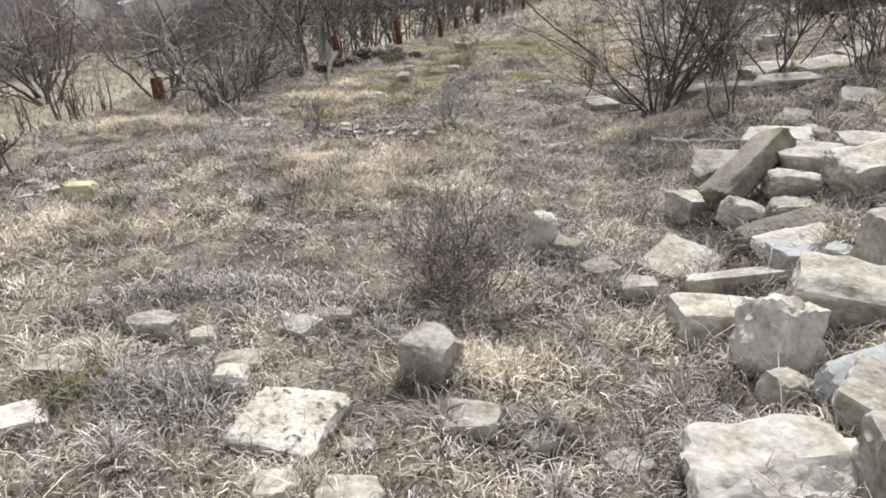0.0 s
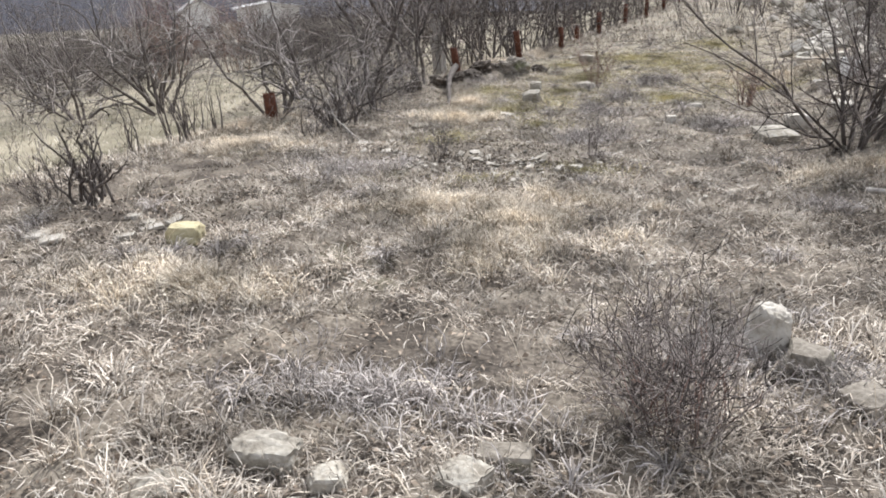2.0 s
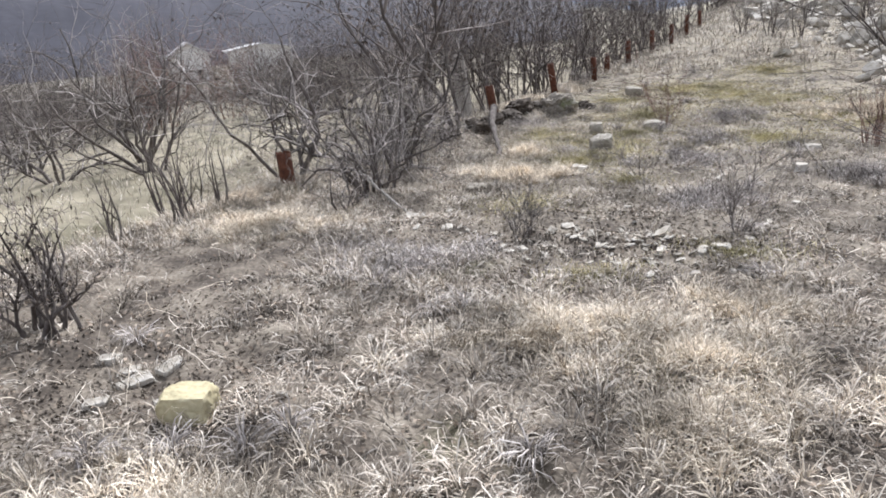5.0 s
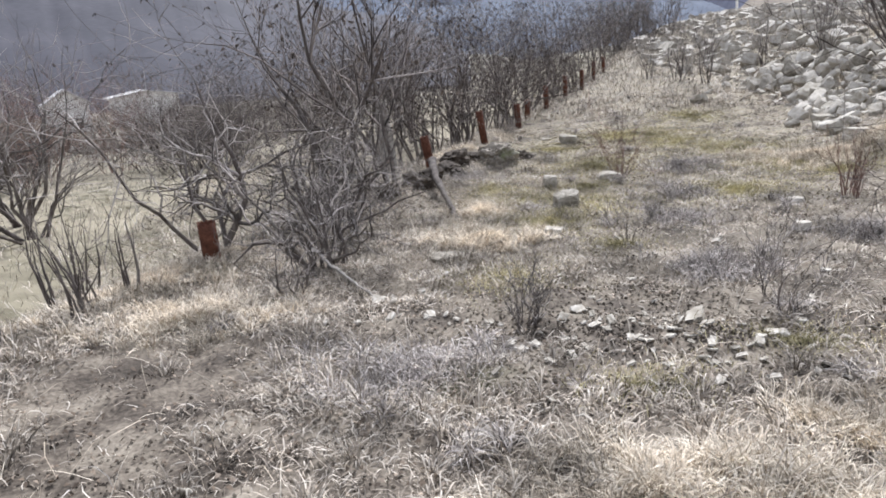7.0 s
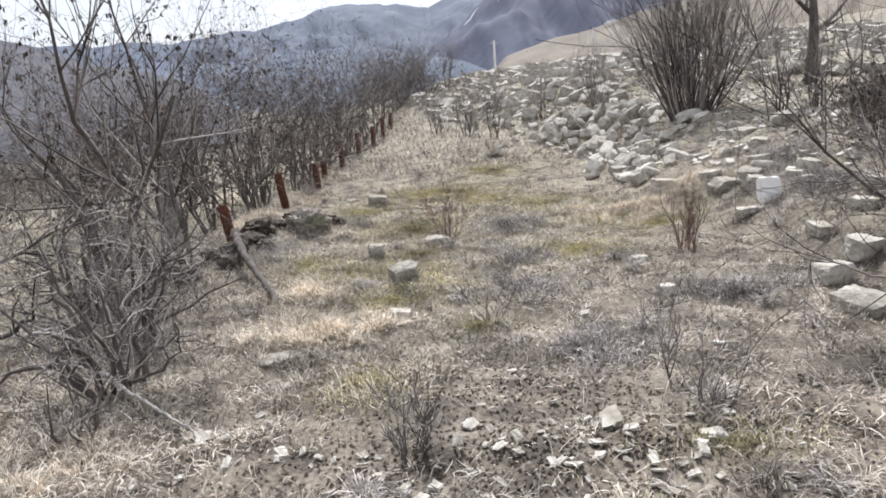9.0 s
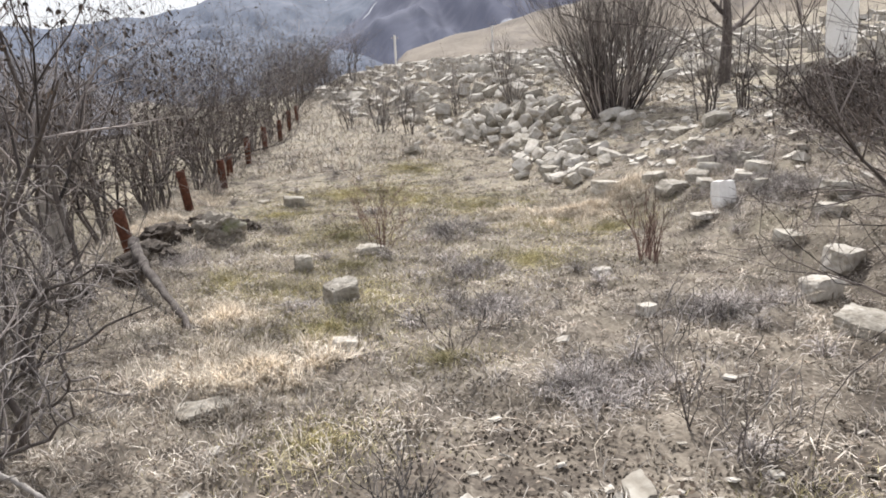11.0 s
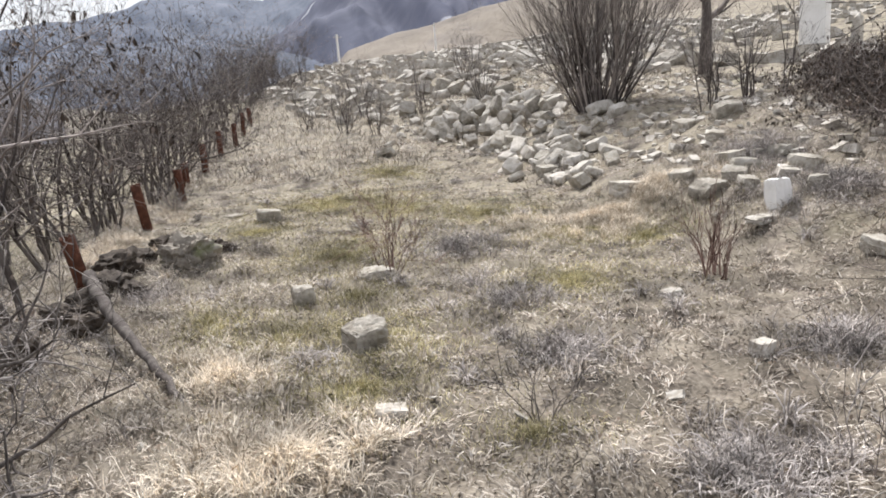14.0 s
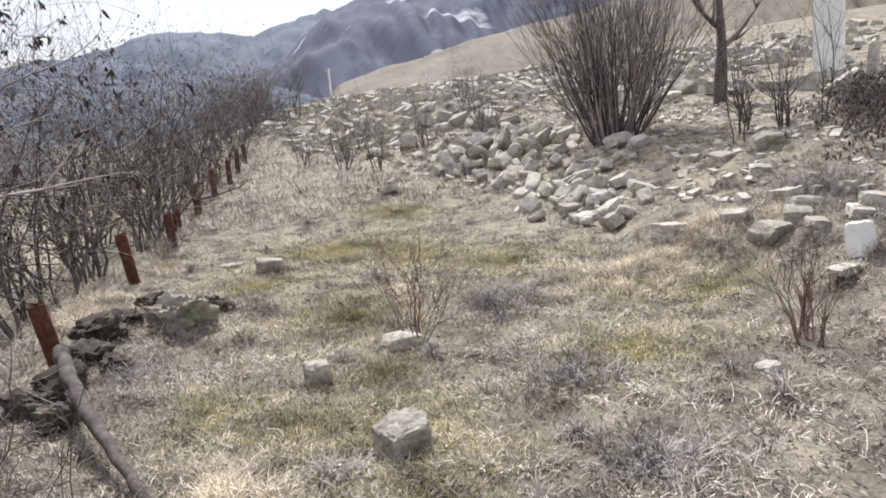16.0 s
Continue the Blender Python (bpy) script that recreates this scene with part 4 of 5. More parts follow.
for i, (x, y) in enumerate([(-14.5, 20), (-13.2, 21.5), (-16, 22)]):
    plant("red_shrub", "reddish-brown leafless shrub in the lower field", "shrub", "reddish shrubs", grow(440 + i, 26, 0.5, 2.1, 34, (8, 5), 0.012, 0.15), x, y, wood=M_REDTWIG, twig=M_REDTWIG, sides=4)

for i, (x, y, h) in enumerate([(-4.35, 10.9, 0.7), (-4.15, 10.1, 0.55), (-4.6, 10.3, 0.8)]):
    plant("brushwood", "low heap of tangled bare brushwood at the field edge", "brushwood", "brushwood heaps", grow(600 + i, 12, 0.3, h, 74, (5, 5), 0.009, 0.26, up=0.0, angle=(25, 80)), x, y, wood=M_PALETWIG, twig=M_PALETWIG, sides=5)

# shrubs in the field
plant("small_bush", "small dense bush of thin bare brown twigs", "shrub", "", grow(450, 34, 0.13, 0.45, 28, (6, 4), 0.0032, 0.24, angle=(25, 70)), -0.47, 3.36, wood=M_REDTWIG, twig=M_TWIG, sides=4)
plant("spreading_shrub", "spreading leafless shrub with dark slender stems", "shrub", "spreading shrubs on the bank", grow(451, 11, 0.16, 2.1, 48, (10, 8), 0.02, 0.16, up=0.09, start=0.2), 0.92, 7.85)
plant("spreading_shrub", "spreading leafless shrub with dark slender stems", "shrub", "spreading shrubs on the bank", grow(452, 5, 0.08, 1.7, 36, (9, 7), 0.015, 0.17, start=0.2), 1.45, 8.2)
plant("spreading_shrub", "slim leafless shrub with upright stems", "shrub", "spreading shrubs on the bank", grow(453, 3, 0.06, 0.9, 28, (6, 5), 0.01, 0.18), 1.3, 6.55)
plant("spreading_shrub", "slim leafless shrub with upright stems", "shrub", "spreading shrubs on the bank", grow(454, 4, 0.06, 1.6, 34, (9, 7), 0.014, 0.17, start=0.2), 1.95, 7.6)
plant("dark_shrub", "dark leafy bramble shrub on the bank", "shrub", "", grow(456, 26, 0.4, 1.1, 44, (6, 5), 0.008, 0.2), 2.75, 7.1, leaf=900, leaf_size=0.05)
plant("vase_shrub", "large vase-shaped shrub of many upright bare stems", "shrub", "", grow(457, 100, 0.36, 2.6, 44, (6, 4), 0.017, 0.07, up=0.05, angle=(12, 40), start=0.35), 4.2, 17.85, wood=M_TWIG, sides=5)
plant("forked_shrub", "small forked shrub with stiff reddish stems", "shrub", "", grow(458, 11, 0.1, 0.46, 24, (4, 3), 0.009, 0.1, angle=(15, 40)), 0.27, 10.35, wood=M_REDTWIG, twig=M_REDTWIG, sides=5)
for i, (x, y, h, n) in enumerate([(-1.6, 11.75, 0.7, 10), (-1.79, 9.0, 0.3, 5), (-1.14, 7.72, 0.4, 3), (-2.55, 7.35, 0.3, 12), (-1.17, 7.35, 0.4, 4), (-1.05, 8.1, 0.5, 2), (-2.9, 17.2, 0.6, 3), (-3.0, 16.3, 0.35, 14)]):
    plant("sapling", "thin bare sapling among dead weeds", "sapling", "saplings in the grass", grow(460 + i, n, 0.05, h, 22, (4, 3), 0.006, 0.16), x, y, wood=M_REDTWIG if i == 0 else M_TWIG, twig=M_REDTWIG if i == 0 else M_PALETWIG, sides=4)
for i, (x, y, h, n) in enumerate([(0.9, 23.0, 1.3, 8), (3.3, 24.3, 1.2, 7), (1.5, 22.4, 1.0, 5), (4.4, 23.2, 1.1, 9), (2.2, 26, 1.4, 6), (5.6, 27, 1.5, 9), (0.4, 24.4, 1.2, 6)]):
    plant("rubble_shrub", "small bare shrub growing between the stones", "shrub", "shrubs in the rubble", grow(470 + i, n, 0.12, h, 28, (6, 5), 0.014, 0.14), x, y)
for i, (x, y, h, n) in enumerate([(3.85, 14.7, 1.5, 2), (4.75, 14.3, 2.0, 2), (4.2, 15.0, 1.0, 6), (4.5, 14.6, 1.0, 7)]):
    plant("bank_sapling", "slender bare sapling on the stony bank", "sapling", "saplings on the bank", grow(480 + i, n, 0.08, h, 18, (6, 5), 0.016, 0.12), x, y)
plant("creeper_trunk", "dead tree trunk wrapped in dry creeper", "tree", "", grow(490, 1, 0.02, 3.4, 4, (7, 6), 0.16, 0.05), 7.6, 19.2, leaf=300)
for i, (x, y) in enumerate([(4.3, 12.9), (5.0, 13.4), (5.6, 14.1), (4.8, 12.3), (6.3, 14.6), (5.5, 12.9), (6.5, 13.7), (3.9, 12.0), (7.2, 15.2), (3.2, 11.5), (3.7, 11.2), (4.4, 11.7)]):
    plant("bramble", "tangled bramble thicket with dark withered leaves", "shrub", "brambles on the bank", grow(500 + i, 26, 0.45, 0.7, 60, (5, 5), 0.006, 0.3, up=-0.02), x, y, leaf=900, leaf_size=0.06)
plant("overhanging_shrub", "bare thorny shrub with long arching twigs", "shrub", "", grow(510, 10, 0.15, 1.5, 50, (7, 6), 0.014, 0.14, bias=(-0.35, 0.1), up=0.0), 1.75, 9.0, wood=M_TWIG)


# ---- posts, branches and snag ----
def pipe_mesh(name, radius, height, seed):
    """A rusted iron pipe with a wall thickness and a chewed upper rim."""
    bm = bmesh.new()
    r = np.random.RandomState(seed)
    rings, sides = [], 20
    for rad, z, rag in ((radius, -0.25, 0), (radius, height * 0.5, 0.002), (radius, height, 0.012), (radius - 0.008, height, 0.012), (radius - 0.008, height - 0.2, 0)):
        jag = r.uniform(-1, 1, sides) * rag
        rings.append([bm.verts.new((rad * math.cos(2 * math.pi * k / sides), rad * math.sin(2 * math.pi * k / sides), z + jag[k])) for k in range(sides)])
    for a, b in zip(rings, rings[1:]):
        for k in range(sides):
            bm.faces.new((a[k], a[(k + 1) % sides], b[(k + 1) % sides], b[k])).smooth = True
    bm.faces.new(rings[-1])
    me = bpy.data.meshes.new(name)
    bm.to_mesh(me)
    bm.free()
    me.materials.append(M_RUST)
    return me


for i, (x, y, h, tx, ty) in enumerate([(-5.0, 8.78, 0.33, 0, -2), (-3.80, 12.62, 0.46, 2, -9), (-3.33, 15.25, 0.52, 0, -8), (-2.86, 17.45, 0.45, 0, -3), (-2.72, 18.9, 0.4, 0, 4), (-2.33, 20.1, 0.5, 0, -4), (-1.85, 22.3, 0.52, 0, 0), (-1.38, 23.8, 0.5, 3, 4), (-0.95, 25.8, 0.5, 0, -3), (-0.5, 27.8, 0.5, 0, 2)]):
    ob = new("rusty_post", pipe_mesh("rusty_post", 0.07 if i == 0 else 0.056, h, i))
    ob.matrix_world = pose(x, y, gz(x, y), tx, ty, 17 * i)
    tagged(ob, "short rusted iron pipe post at the field edge", "post", "rusted posts along the field edge")


def limb_thing(name, label, category, pts, radii, mat, seed, sides=9):
    """A single fallen or leaning branch through the given points, with knots."""
    r = np.random.RandomState(seed)
    t = np.linspace(0, 1, 26)
    k = np.linspace(0, 1, len(pts))
    p = np.stack([np.interp(t, k, [q[c] for q in pts]) for c in range(3)], 1) + r.normal(0, 0.006, (26, 3))
    rad = np.interp(t, np.linspace(0, 1, len(radii)), radii) * r.uniform(0.88, 1.12, 26)
    return tagged(new(name, tubes(name, [(p, rad)], mat, sides)), label, category)


limb_thing("leaning_branch", "long broken branch leaning from a post to the ground", "branch", [(-3.73, 12.2, 0.24), (-3.59, 11.4, 0.19), (-3.41, 10.7, 0.11), (-3.2, 9.96, 0.0)], (0.046, 0.038, 0.03, 0.018), M_BARK, 1)
limb_thing("fallen_branch", "thin fallen branch across dry grass", "branch", [(-4.0, 8.2, 0.25), (-3.8, 8.1, 0.1), (-3.5, 7.8, 0.02)], (0.012, 0.01, 0.006), M_WEATHERED, 2, 6)
limb_thing("fallen_branch", "thin pale stick lying over the stones", "branch", [(0.68, 6.2, 0.14), (0.95, 5.85, 0.2), (1.3, 5.55, 0.28)], (0.02, 0.017, 0.012), M_WEATHERED, 3, 6)


def snag(x, y, height, seed):
    """A split weathered trunk: a bundle of vertical splinters of uneven height."""
    r = np.random.RandomState(seed)
    root = tagged(new("split_trunk"), "pale weathered split tree trunk standing in the thicket", "tree trunk")
    for k in range(16):
        a, d = r.uniform(0, 6.28), 0.10 * math.sqrt(r.uniform(0, 1))
        h = height * r.uniform(0.7, 1.05)
        z = np.linspace(-0.2, h, 8)
        p = np.stack([d * math.cos(a) + r.normal(0, 0.006, 8), d * math.sin(a) + r.normal(0, 0.006, 8), z], 1)
        part("splinter", tubes("splinter", [(p, np.linspace(0.05, 0.028, 8))], M_WEATHERED, 7), None, root)
    root.matrix_basis = pose(x, y, gz(x, y), 2, -3, 0)
    return root


snag(-4.86, 15.2, 1.15, 4)


# ---- buildings ----
def box(bm, x0, x1, y0, y1, z0, z1):
    m = Matrix.Translation(((x0 + x1) / 2, (y0 + y1) / 2, (z0 + z1) / 2)) @ Matrix.Diagonal((x1 - x0, y1 - y0, z1 - z0, 1))
    bmesh.ops.create_cube(bm, size=1.0, matrix=m)


def prism(bm, w, d, z, rise, over, thick=0.0):
    """A gable along y: two slopes over a box w wide and d deep."""
    a = [bm.verts.new(p) for p in ((-w / 2 - over, -d / 2 - over, z), (w / 2 + over, -d / 2 - over, z), (0, -d / 2 - over, z + rise))]
    b = [bm.verts.new((v.co.x, d / 2 + over, v.co.z)) for v in a]
    bm.faces.new(a), bm.faces.new(b[::-1])
    for i in range(3):
        j = (i + 1) % 3
        bm.faces.new((a[j], a[i], b[i], b[j]))


def house(x, y, yaw, w, d, h, rise, label, windows):
    root = tagged(new("house"), label, "house")
    bm = bmesh.new()
    box(bm, -w / 2, w / 2, -d / 2, d / 2, -1.5, h)
    prism(bm, w, d, h, rise, 0)
    part("wall", bm, M_PLASTER, root)
    bm = bmesh.new()
    for s in (-1, 1):
        n = Vector((rise * s, 0, w / 2)).normalized() * 0.14
        pts = [Vector((s * (w / 2 + 0.4), e * (d / 2 + 0.3), h - 0.4 * rise / (w / 2))) for e in (-1, 1)] + [Vector((0, e * (d / 2 + 0.3), h + rise)) for e in (1, -1)]
        lo = [bm.verts.new(p + n * 0.1) for p in pts]
        hi = [bm.verts.new(p + n) for p in pts]
        bm.faces.new(hi), bm.faces.new(lo[::-1])
        for i in range(4):
            bm.faces.new((lo[i], lo[(i + 1) % 4], hi[(i + 1) % 4], hi[i]))
    part("roof", bm, M_ROOF, root)
    for wx, wz in windows:
        bm = bmesh.new()
        box(bm, wx - 0.25, wx + 0.25, -d / 2 - 0.05, -d / 2 + 0.1, wz, wz + 0.7)
        win = part("window", bm, M_GLASS, root)
    root.matrix_basis = pose(x, y, gz(x, y), 0, 0, yaw)
    return root


house(-39.4, 59.4, 36, 3.1, 4, 2.3, 1.0, "small white gabled house in the valley", [(0.7, 0.5)])
house(-34.5, 62.5, 36, 5, 3, 2.2, 0.4, "long low white outbuilding beside the house", [(1.8, 0.4)])
# pillar and small headstone on the bank
pillar = tagged(new("stone_pillar"), "tall white plastered square pillar on the bank", "pillar")
bm = bmesh.new()
box(bm, -0.28, 0.28, -0.28, 0.28, -0.3, 3.1)
bmesh.ops.bevel(bm, geom=bm.edges[:], offset=0.025, segments=2, affect="EDGES")
part("shaft", bm, M_PLASTER, pillar)
bm = bmesh.new()
box(bm, -0.36, 0.36, -0.36, 0.36, -0.3, 0.22)
bmesh.ops.bevel(bm, geom=bm.edges[:], offset=0.03, segments=2, affect="EDGES")
part("plinth", bm, M_PALE, pillar)
pillar.matrix_basis = pose(11.6, 20.2, gz(11.6, 20.2), 0, 0, 30)
stone("headstone", "small pointed white headstone beside the pillar", M_PALE, 12.0, 19.4, (0.5, 0.22, 0.95), 25, 0, 0, 0.1, 520, box=4, n=10, taper=0.25)
# utility poles far off
for x, y, h in [(32.5, 150, 11.4), (66, 186, 14.0)]:
    pole = tagged(new("utility_pole"), "pale concrete utility pole in the distance", "utility pole", "distant utility poles")
    part("shaft", tubes("shaft", [(np.array([(0, 0, -1), (0, 0, h * 0.5), (0, 0, h)]), np.array([0.26, 0.24, 0.2]))], M_PLASTER, 10), None, pole)
    part("crossarm", tubes("crossarm", [(np.array([(-0.8, 0, h - 0.5), (0, 0, h - 0.5), (0.8, 0, h - 0.5)]), np.array([0.07, 0.07, 0.07]))], M_WEATHERED, 6), None, pole)
    pole.matrix_basis = pose(x, y, gz(x, y), 0, 0, 20)
# stake with a pale cap in the rubble
stake = tagged(new("stake"), "thin stake with a pale flat cap in the rubble", "stake")
part("pole", tubes("pole", [(np.array([(0, 0, -0.2), (0, 0, 0.5), (0.02, 0, 1.0)]), np.array([0.03, 0.028, 0.025]))], M_WEATHERED, 7), None, stake)
part("cap", stone_mesh("cap", M_PALE, (0.4, 0.2, 0.1), 530, n=4), None, stake).location = (0.02, 0, 1.03)
stake.matrix_basis = pose(4.07, 27.0, gz(4.07, 27.0))
# low drystone walls across the lower field
rng = np.random.RandomState(77)
for k in range(60):
    t = k / 60
    x, y = -27 + 12 * t + rng.normal(0, 0.25), 27 + 6 * t + rng.normal(0, 0.25)
    ob = new("wall_stone", protos[rng.randint(9)])
    ob.matrix_world = pose(x, y, gz(x, y) + 0.15 + 0.25 * (k % 2), rng.uniform(-20, 20), rng.uniform(-20, 20), rng.uniform(0, 360)) @ Matrix.Scale(1.7, 4)
    tagged(ob, "pale stone of a tumbled wall in the lower field", "stone", "stones of the tumbled field wall")


# ---- grass ----
def blades(name, mat, label, base, az, lean, length, width, droop, seed):
    """Grass blades as bent tapering strips: base points, bearing, lean from upright, length, width, extra lean of the tip."""
    n = len(base)
    r = np.random.RandomState(seed)
    tw = az + math.pi / 2 + r.normal(0, 0.5, n)
    side = np.stack([np.cos(tw), np.sin(tw), r.normal(0, 0.3, n)], 1) * (width / 2)[:, None]

    def way(t):
        return np.stack([np.cos(az) * np.sin(t), np.sin(az) * np.sin(t), np.cos(t)], 1)

    p1 = base + way(lean) * (length * 0.55)[:, None]
    p2 = p1 + way(lean + droop) * (length * 0.45)[:, None]
    p2[:, 2] = np.maximum(p2[:, 2], ground_z(p2[:, 0], p2[:, 1]) + 0.006)
    p1[:, 2] = np.maximum(p1[:, 2], ground_z(p1[:, 0], p1[:, 1]) + 0.006)
    v = np.stack([base - side, base + side, p1 - side * 0.8, p1 + side * 0.8, p2], 1).reshape(-1, 3)
    f = (np.array([(0, 1, 3), (0, 3, 2), (2, 3, 4)])[None] + np.arange(n)[:, None, None] * 5).reshape(-1, 3)
    return tagged(new(name, mesh_from(name, v, f, mat)), label, "grass", kind="stuff")


def curls(name, mat, label, base, az, lean, length, width, droop, curl, seed):
    """Dead grass as curled strips of three pieces: like blades, with a sideways curl."""
    n = len(base)
    r = np.random.RandomState(seed)
    tw = az + math.pi / 2 + r.normal(0, 0.4, n)
    side = np.stack([np.cos(tw), np.sin(tw), r.normal(0, 0.35, n)], 1) * (width / 2)[:, None]
    p, rows = base, [base - side, base + side]
    for k in range(3):
        t, a = lean + droop * k / 2, az + curl * k
        p = p + np.stack([np.cos(a) * np.sin(t), np.sin(a) * np.sin(t), np.cos(t)], 1) * (length / 3)[:, None]
        p[:, 2] = np.maximum(p[:, 2], ground_z(p[:, 0], p[:, 1]) + 0.004 + 0.004 * k)
        rows += [p - side * 0.9, p + side * 0.9] if k < 2 else [p]
    v = np.stack(rows, 1).reshape(-1, 3)
    f = (np.array([(0, 1, 3), (0, 3, 2), (2, 3, 5), (2, 5, 4), (4, 5, 6)])[None] + np.arange(n)[:, None, None] * 7).reshape(-1, 3)
    return tagged(new(name, mesh_from(name, v, f, mat)), label, "grass", kind="stuff")


def field(n, seed):
    """Points over the field, thinning with the way from its near end and towards its sides."""
    r = np.random.RandomState(seed)
    y = 1.2 + 20 * r.uniform(0, 1, n) ** 1.25
    mid = -0.9 - 0.12 * y + 0.004 * y * y
    x = mid + r.uniform(-1, 1, n) * (3.1 + 0.24 * y)
    return x, y


def bare_soil(x, y):
    """How bare the ground lies: patches of open dark soil, ragged at their edges."""
    spots = [(-1.75, 7.05, 0.5, 0.32), (-2.9, 7.35, 0.6, 0.3), (-3.9, 5.2, 0.65, 0.5), (-4.4, 5.9, 0.6, 0.7), (-4.4, 6.8, 0.6, 0.4), (-1.9, 2.25, 0.3, 0.2), (-2.0, 7.7, 0.6, 0.3), (-1.7, 3.8, 0.5, 0.2)]
    total = sum(np.exp(-((x - a) / u) ** 2 - ((y - b) / v) ** 2) for a, b, u, v in spots)
    return np.clip(1.15 * total * (0.4 + 1.3 * vnoise(x * 6, y * 6, 26)), 0, 0.96)


def lay(x, y, lift=0.0):
    return np.stack([x, y, ground_z(x, y) - 0.004 + lift], 1)


def tufts(centres, per, radius, seed):
    r = np.random.RandomState(seed)
    c = np.repeat(np.asarray(centres, float), per, 0)
    a = r.uniform(0, 6.283, len(c))
    d = np.abs(r.normal(0, radius, len(c)))
    return c[:, 0] + np.cos(a) * d, c[:, 1] + np.sin(a) * d, a


def inside(ellipses, n, seed):
    r = np.random.RandomState(seed)
    area = np.array([e[2] * e[3] for e in ellipses])
    pick = r.choice(len(ellipses), n, p=area / area.sum())
    e = np.array(ellipses)[pick]
    a, d = r.uniform(0, 6.283, n), np.abs(r.normal(0, 0.55, n))
    return e[:, 0] + np.cos(a) * d * e[:, 2], e[:, 1] + np.sin(a) * d * e[:, 3]


r = np.random.RandomState(900)
c = np.stack(field(13500, 901), 1)
c = c[vnoise(c[:, 0] * 1.1, c[:, 1] * 1.1, 21) + 0.6 * vnoise(c[:, 0] * 4, c[:, 1] * 4, 22) > 0.42]
x, y, a = tufts(c, 22, 0.075, 921)
a = np.repeat(r.uniform(0, 6.283, len(c)), 22) + r.normal(0, 0.9, len(x))
keep = r.uniform(0, 1, len(x)) > bare_soil(x, y)
x, y, a = x[keep], y[keep], a[keep]
n = len(x)
curls("matted_grass", M_TAN, "flattened mat of dead tan and grey grass", lay(x, y), a, r.uniform(0.55, 1.4, n), r.uniform(0.045, 0.115, n) * (1 - 0.3 * step(7, 10, y)), r.uniform(0.0022, 0.0052, n) * (1 + 0.03 * y), r.uniform(0.2, 1.3, n), r.normal(0, 0.55, n), 902)

# short broken thatch between the curls
x, y = field(190000, 922)
keep = (vnoise(x * 3, y * 3, 24) + 0.4 * vnoise(x * 9, y * 9, 25) > 0.5) & (r.uniform(0, 1, len(x)) > bare_soil(x, y))
x, y = x[keep], y[keep]
n = len(x)
blades("grass_thatch", M_TAN, "short broken thatch of dead grass over the soil", lay(x, y), r.uniform(0, 6.283, n), r.uniform(0.7, 1.5, n), r.uniform(0.02, 0.06, n), r.uniform(0.002, 0.0042, n) * (1 + 0.03 * y), r.uniform(0.0, 0.6, n), 923)

# uneven tufts of dead grass
c = np.stack(field(2000, 903), 1)
c = c[(vnoise(c[:, 0] * 0.8, c[:, 1] * 0.8, 23) > 0.42) & (r.uniform(0, 1, len(c)) > bare_soil(c[:, 0], c[:, 1]))]
x, y, a = tufts(c, 40, 0.05, 904)
n = len(x)
curls("dead_grass_tufts", M_TAN, "tufts of drooping dead grass", lay(x, y), a + r.normal(0, 0.5, n), r.uniform(0.15, 0.9, n), r.uniform(0.07, 0.2, n) * (1 - 0.55 * step(6.5, 10, y)), r.uniform(0.003, 0.006, n), r.uniform(0.5, 1.8, n), r.normal(0, 0.4, n), 905)

STRAW = [(-1.8, 5.75, 0.6, 0.4), (-1.45, 5.4, 0.55, 0.4), (-2.1, 5.6, 0.5, 0.3), (-1.5, 4.9, 0.5, 0.4), (-3.0, 4.15, 0.8, 0.35), (-4.6, 7.5, 0.7, 0.5), (-5.3, 8.4, 0.8, 0.9), (-3.6, 14.3, 0.4, 1.0), (-3.1, 16.5, 0.4, 1.0), (0.7, 12.4, 1.1, 0.7), (-2.9, 9.2, 0.6, 0.5), (-6.5, 8.0, 1.2, 1.0), (-0.3, 2.6, 0.4, 0.25), (-1.2, 6.1, 0.6, 0.3), (0.85, 12.5, 0.8, 0.4), (-3.0, 10.3, 0.35, 0.5), (0.9, 7.0, 0.7, 0.4)]
cx, cy = inside(STRAW, 2500, 906)
x, y, a = tufts(np.stack([cx, cy], 1), 40, 0.045, 907)
n = len(x)
curls("straw_grass", M_STRAW, "pale yellow straw grass in loose patches", lay(x, y), a + r.normal(0, 0.5, n), r.uniform(0.1, 0.95, n), r.uniform(0.06, 0.16, n), r.uniform(0.0024, 0.0046, n), r.uniform(0.4, 1.7, n), r.normal(0, 0.4, n), 908)

WEED = [(-1.35, 8.3, 0.55, 0.35), (-1.2, 10.6, 0.4, 0.35), (-1.35, 9.6, 0.4, 0.5), (-0.9, 12.2, 0.6, 0.5), (-1.6, 3.3, 0.7, 0.35), (-1.5, 2.3, 0.6, 0.3), (0.15, 3.7, 0.35, 0.35), (0.5, 2.3, 0.3, 0.2), (-0.4, 3.9, 0.5, 0.3), (1.9, 10.8, 0.6, 0.8), (2.4, 12.2, 0.6, 0.8), (0.5, 6.1, 0.3, 0.25), (-2.45, 10.15, 0.16, 0.12), (-3.35, 12.2, 0.3, 0.5), (1.8, 3.9, 0.4, 0.5), (-3.1, 6.7, 0.6, 0.4), (0.0, 9.0, 0.6, 0.4), (-1.15, 11.15, 0.2, 0.14), (-2.6, 10.2, 0.14, 0.12)]
cx, cy = inside(WEED, 760, 909)
x, y, a = tufts(np.stack([cx, cy], 1), 40, 0.06, 910)
n = len(x)
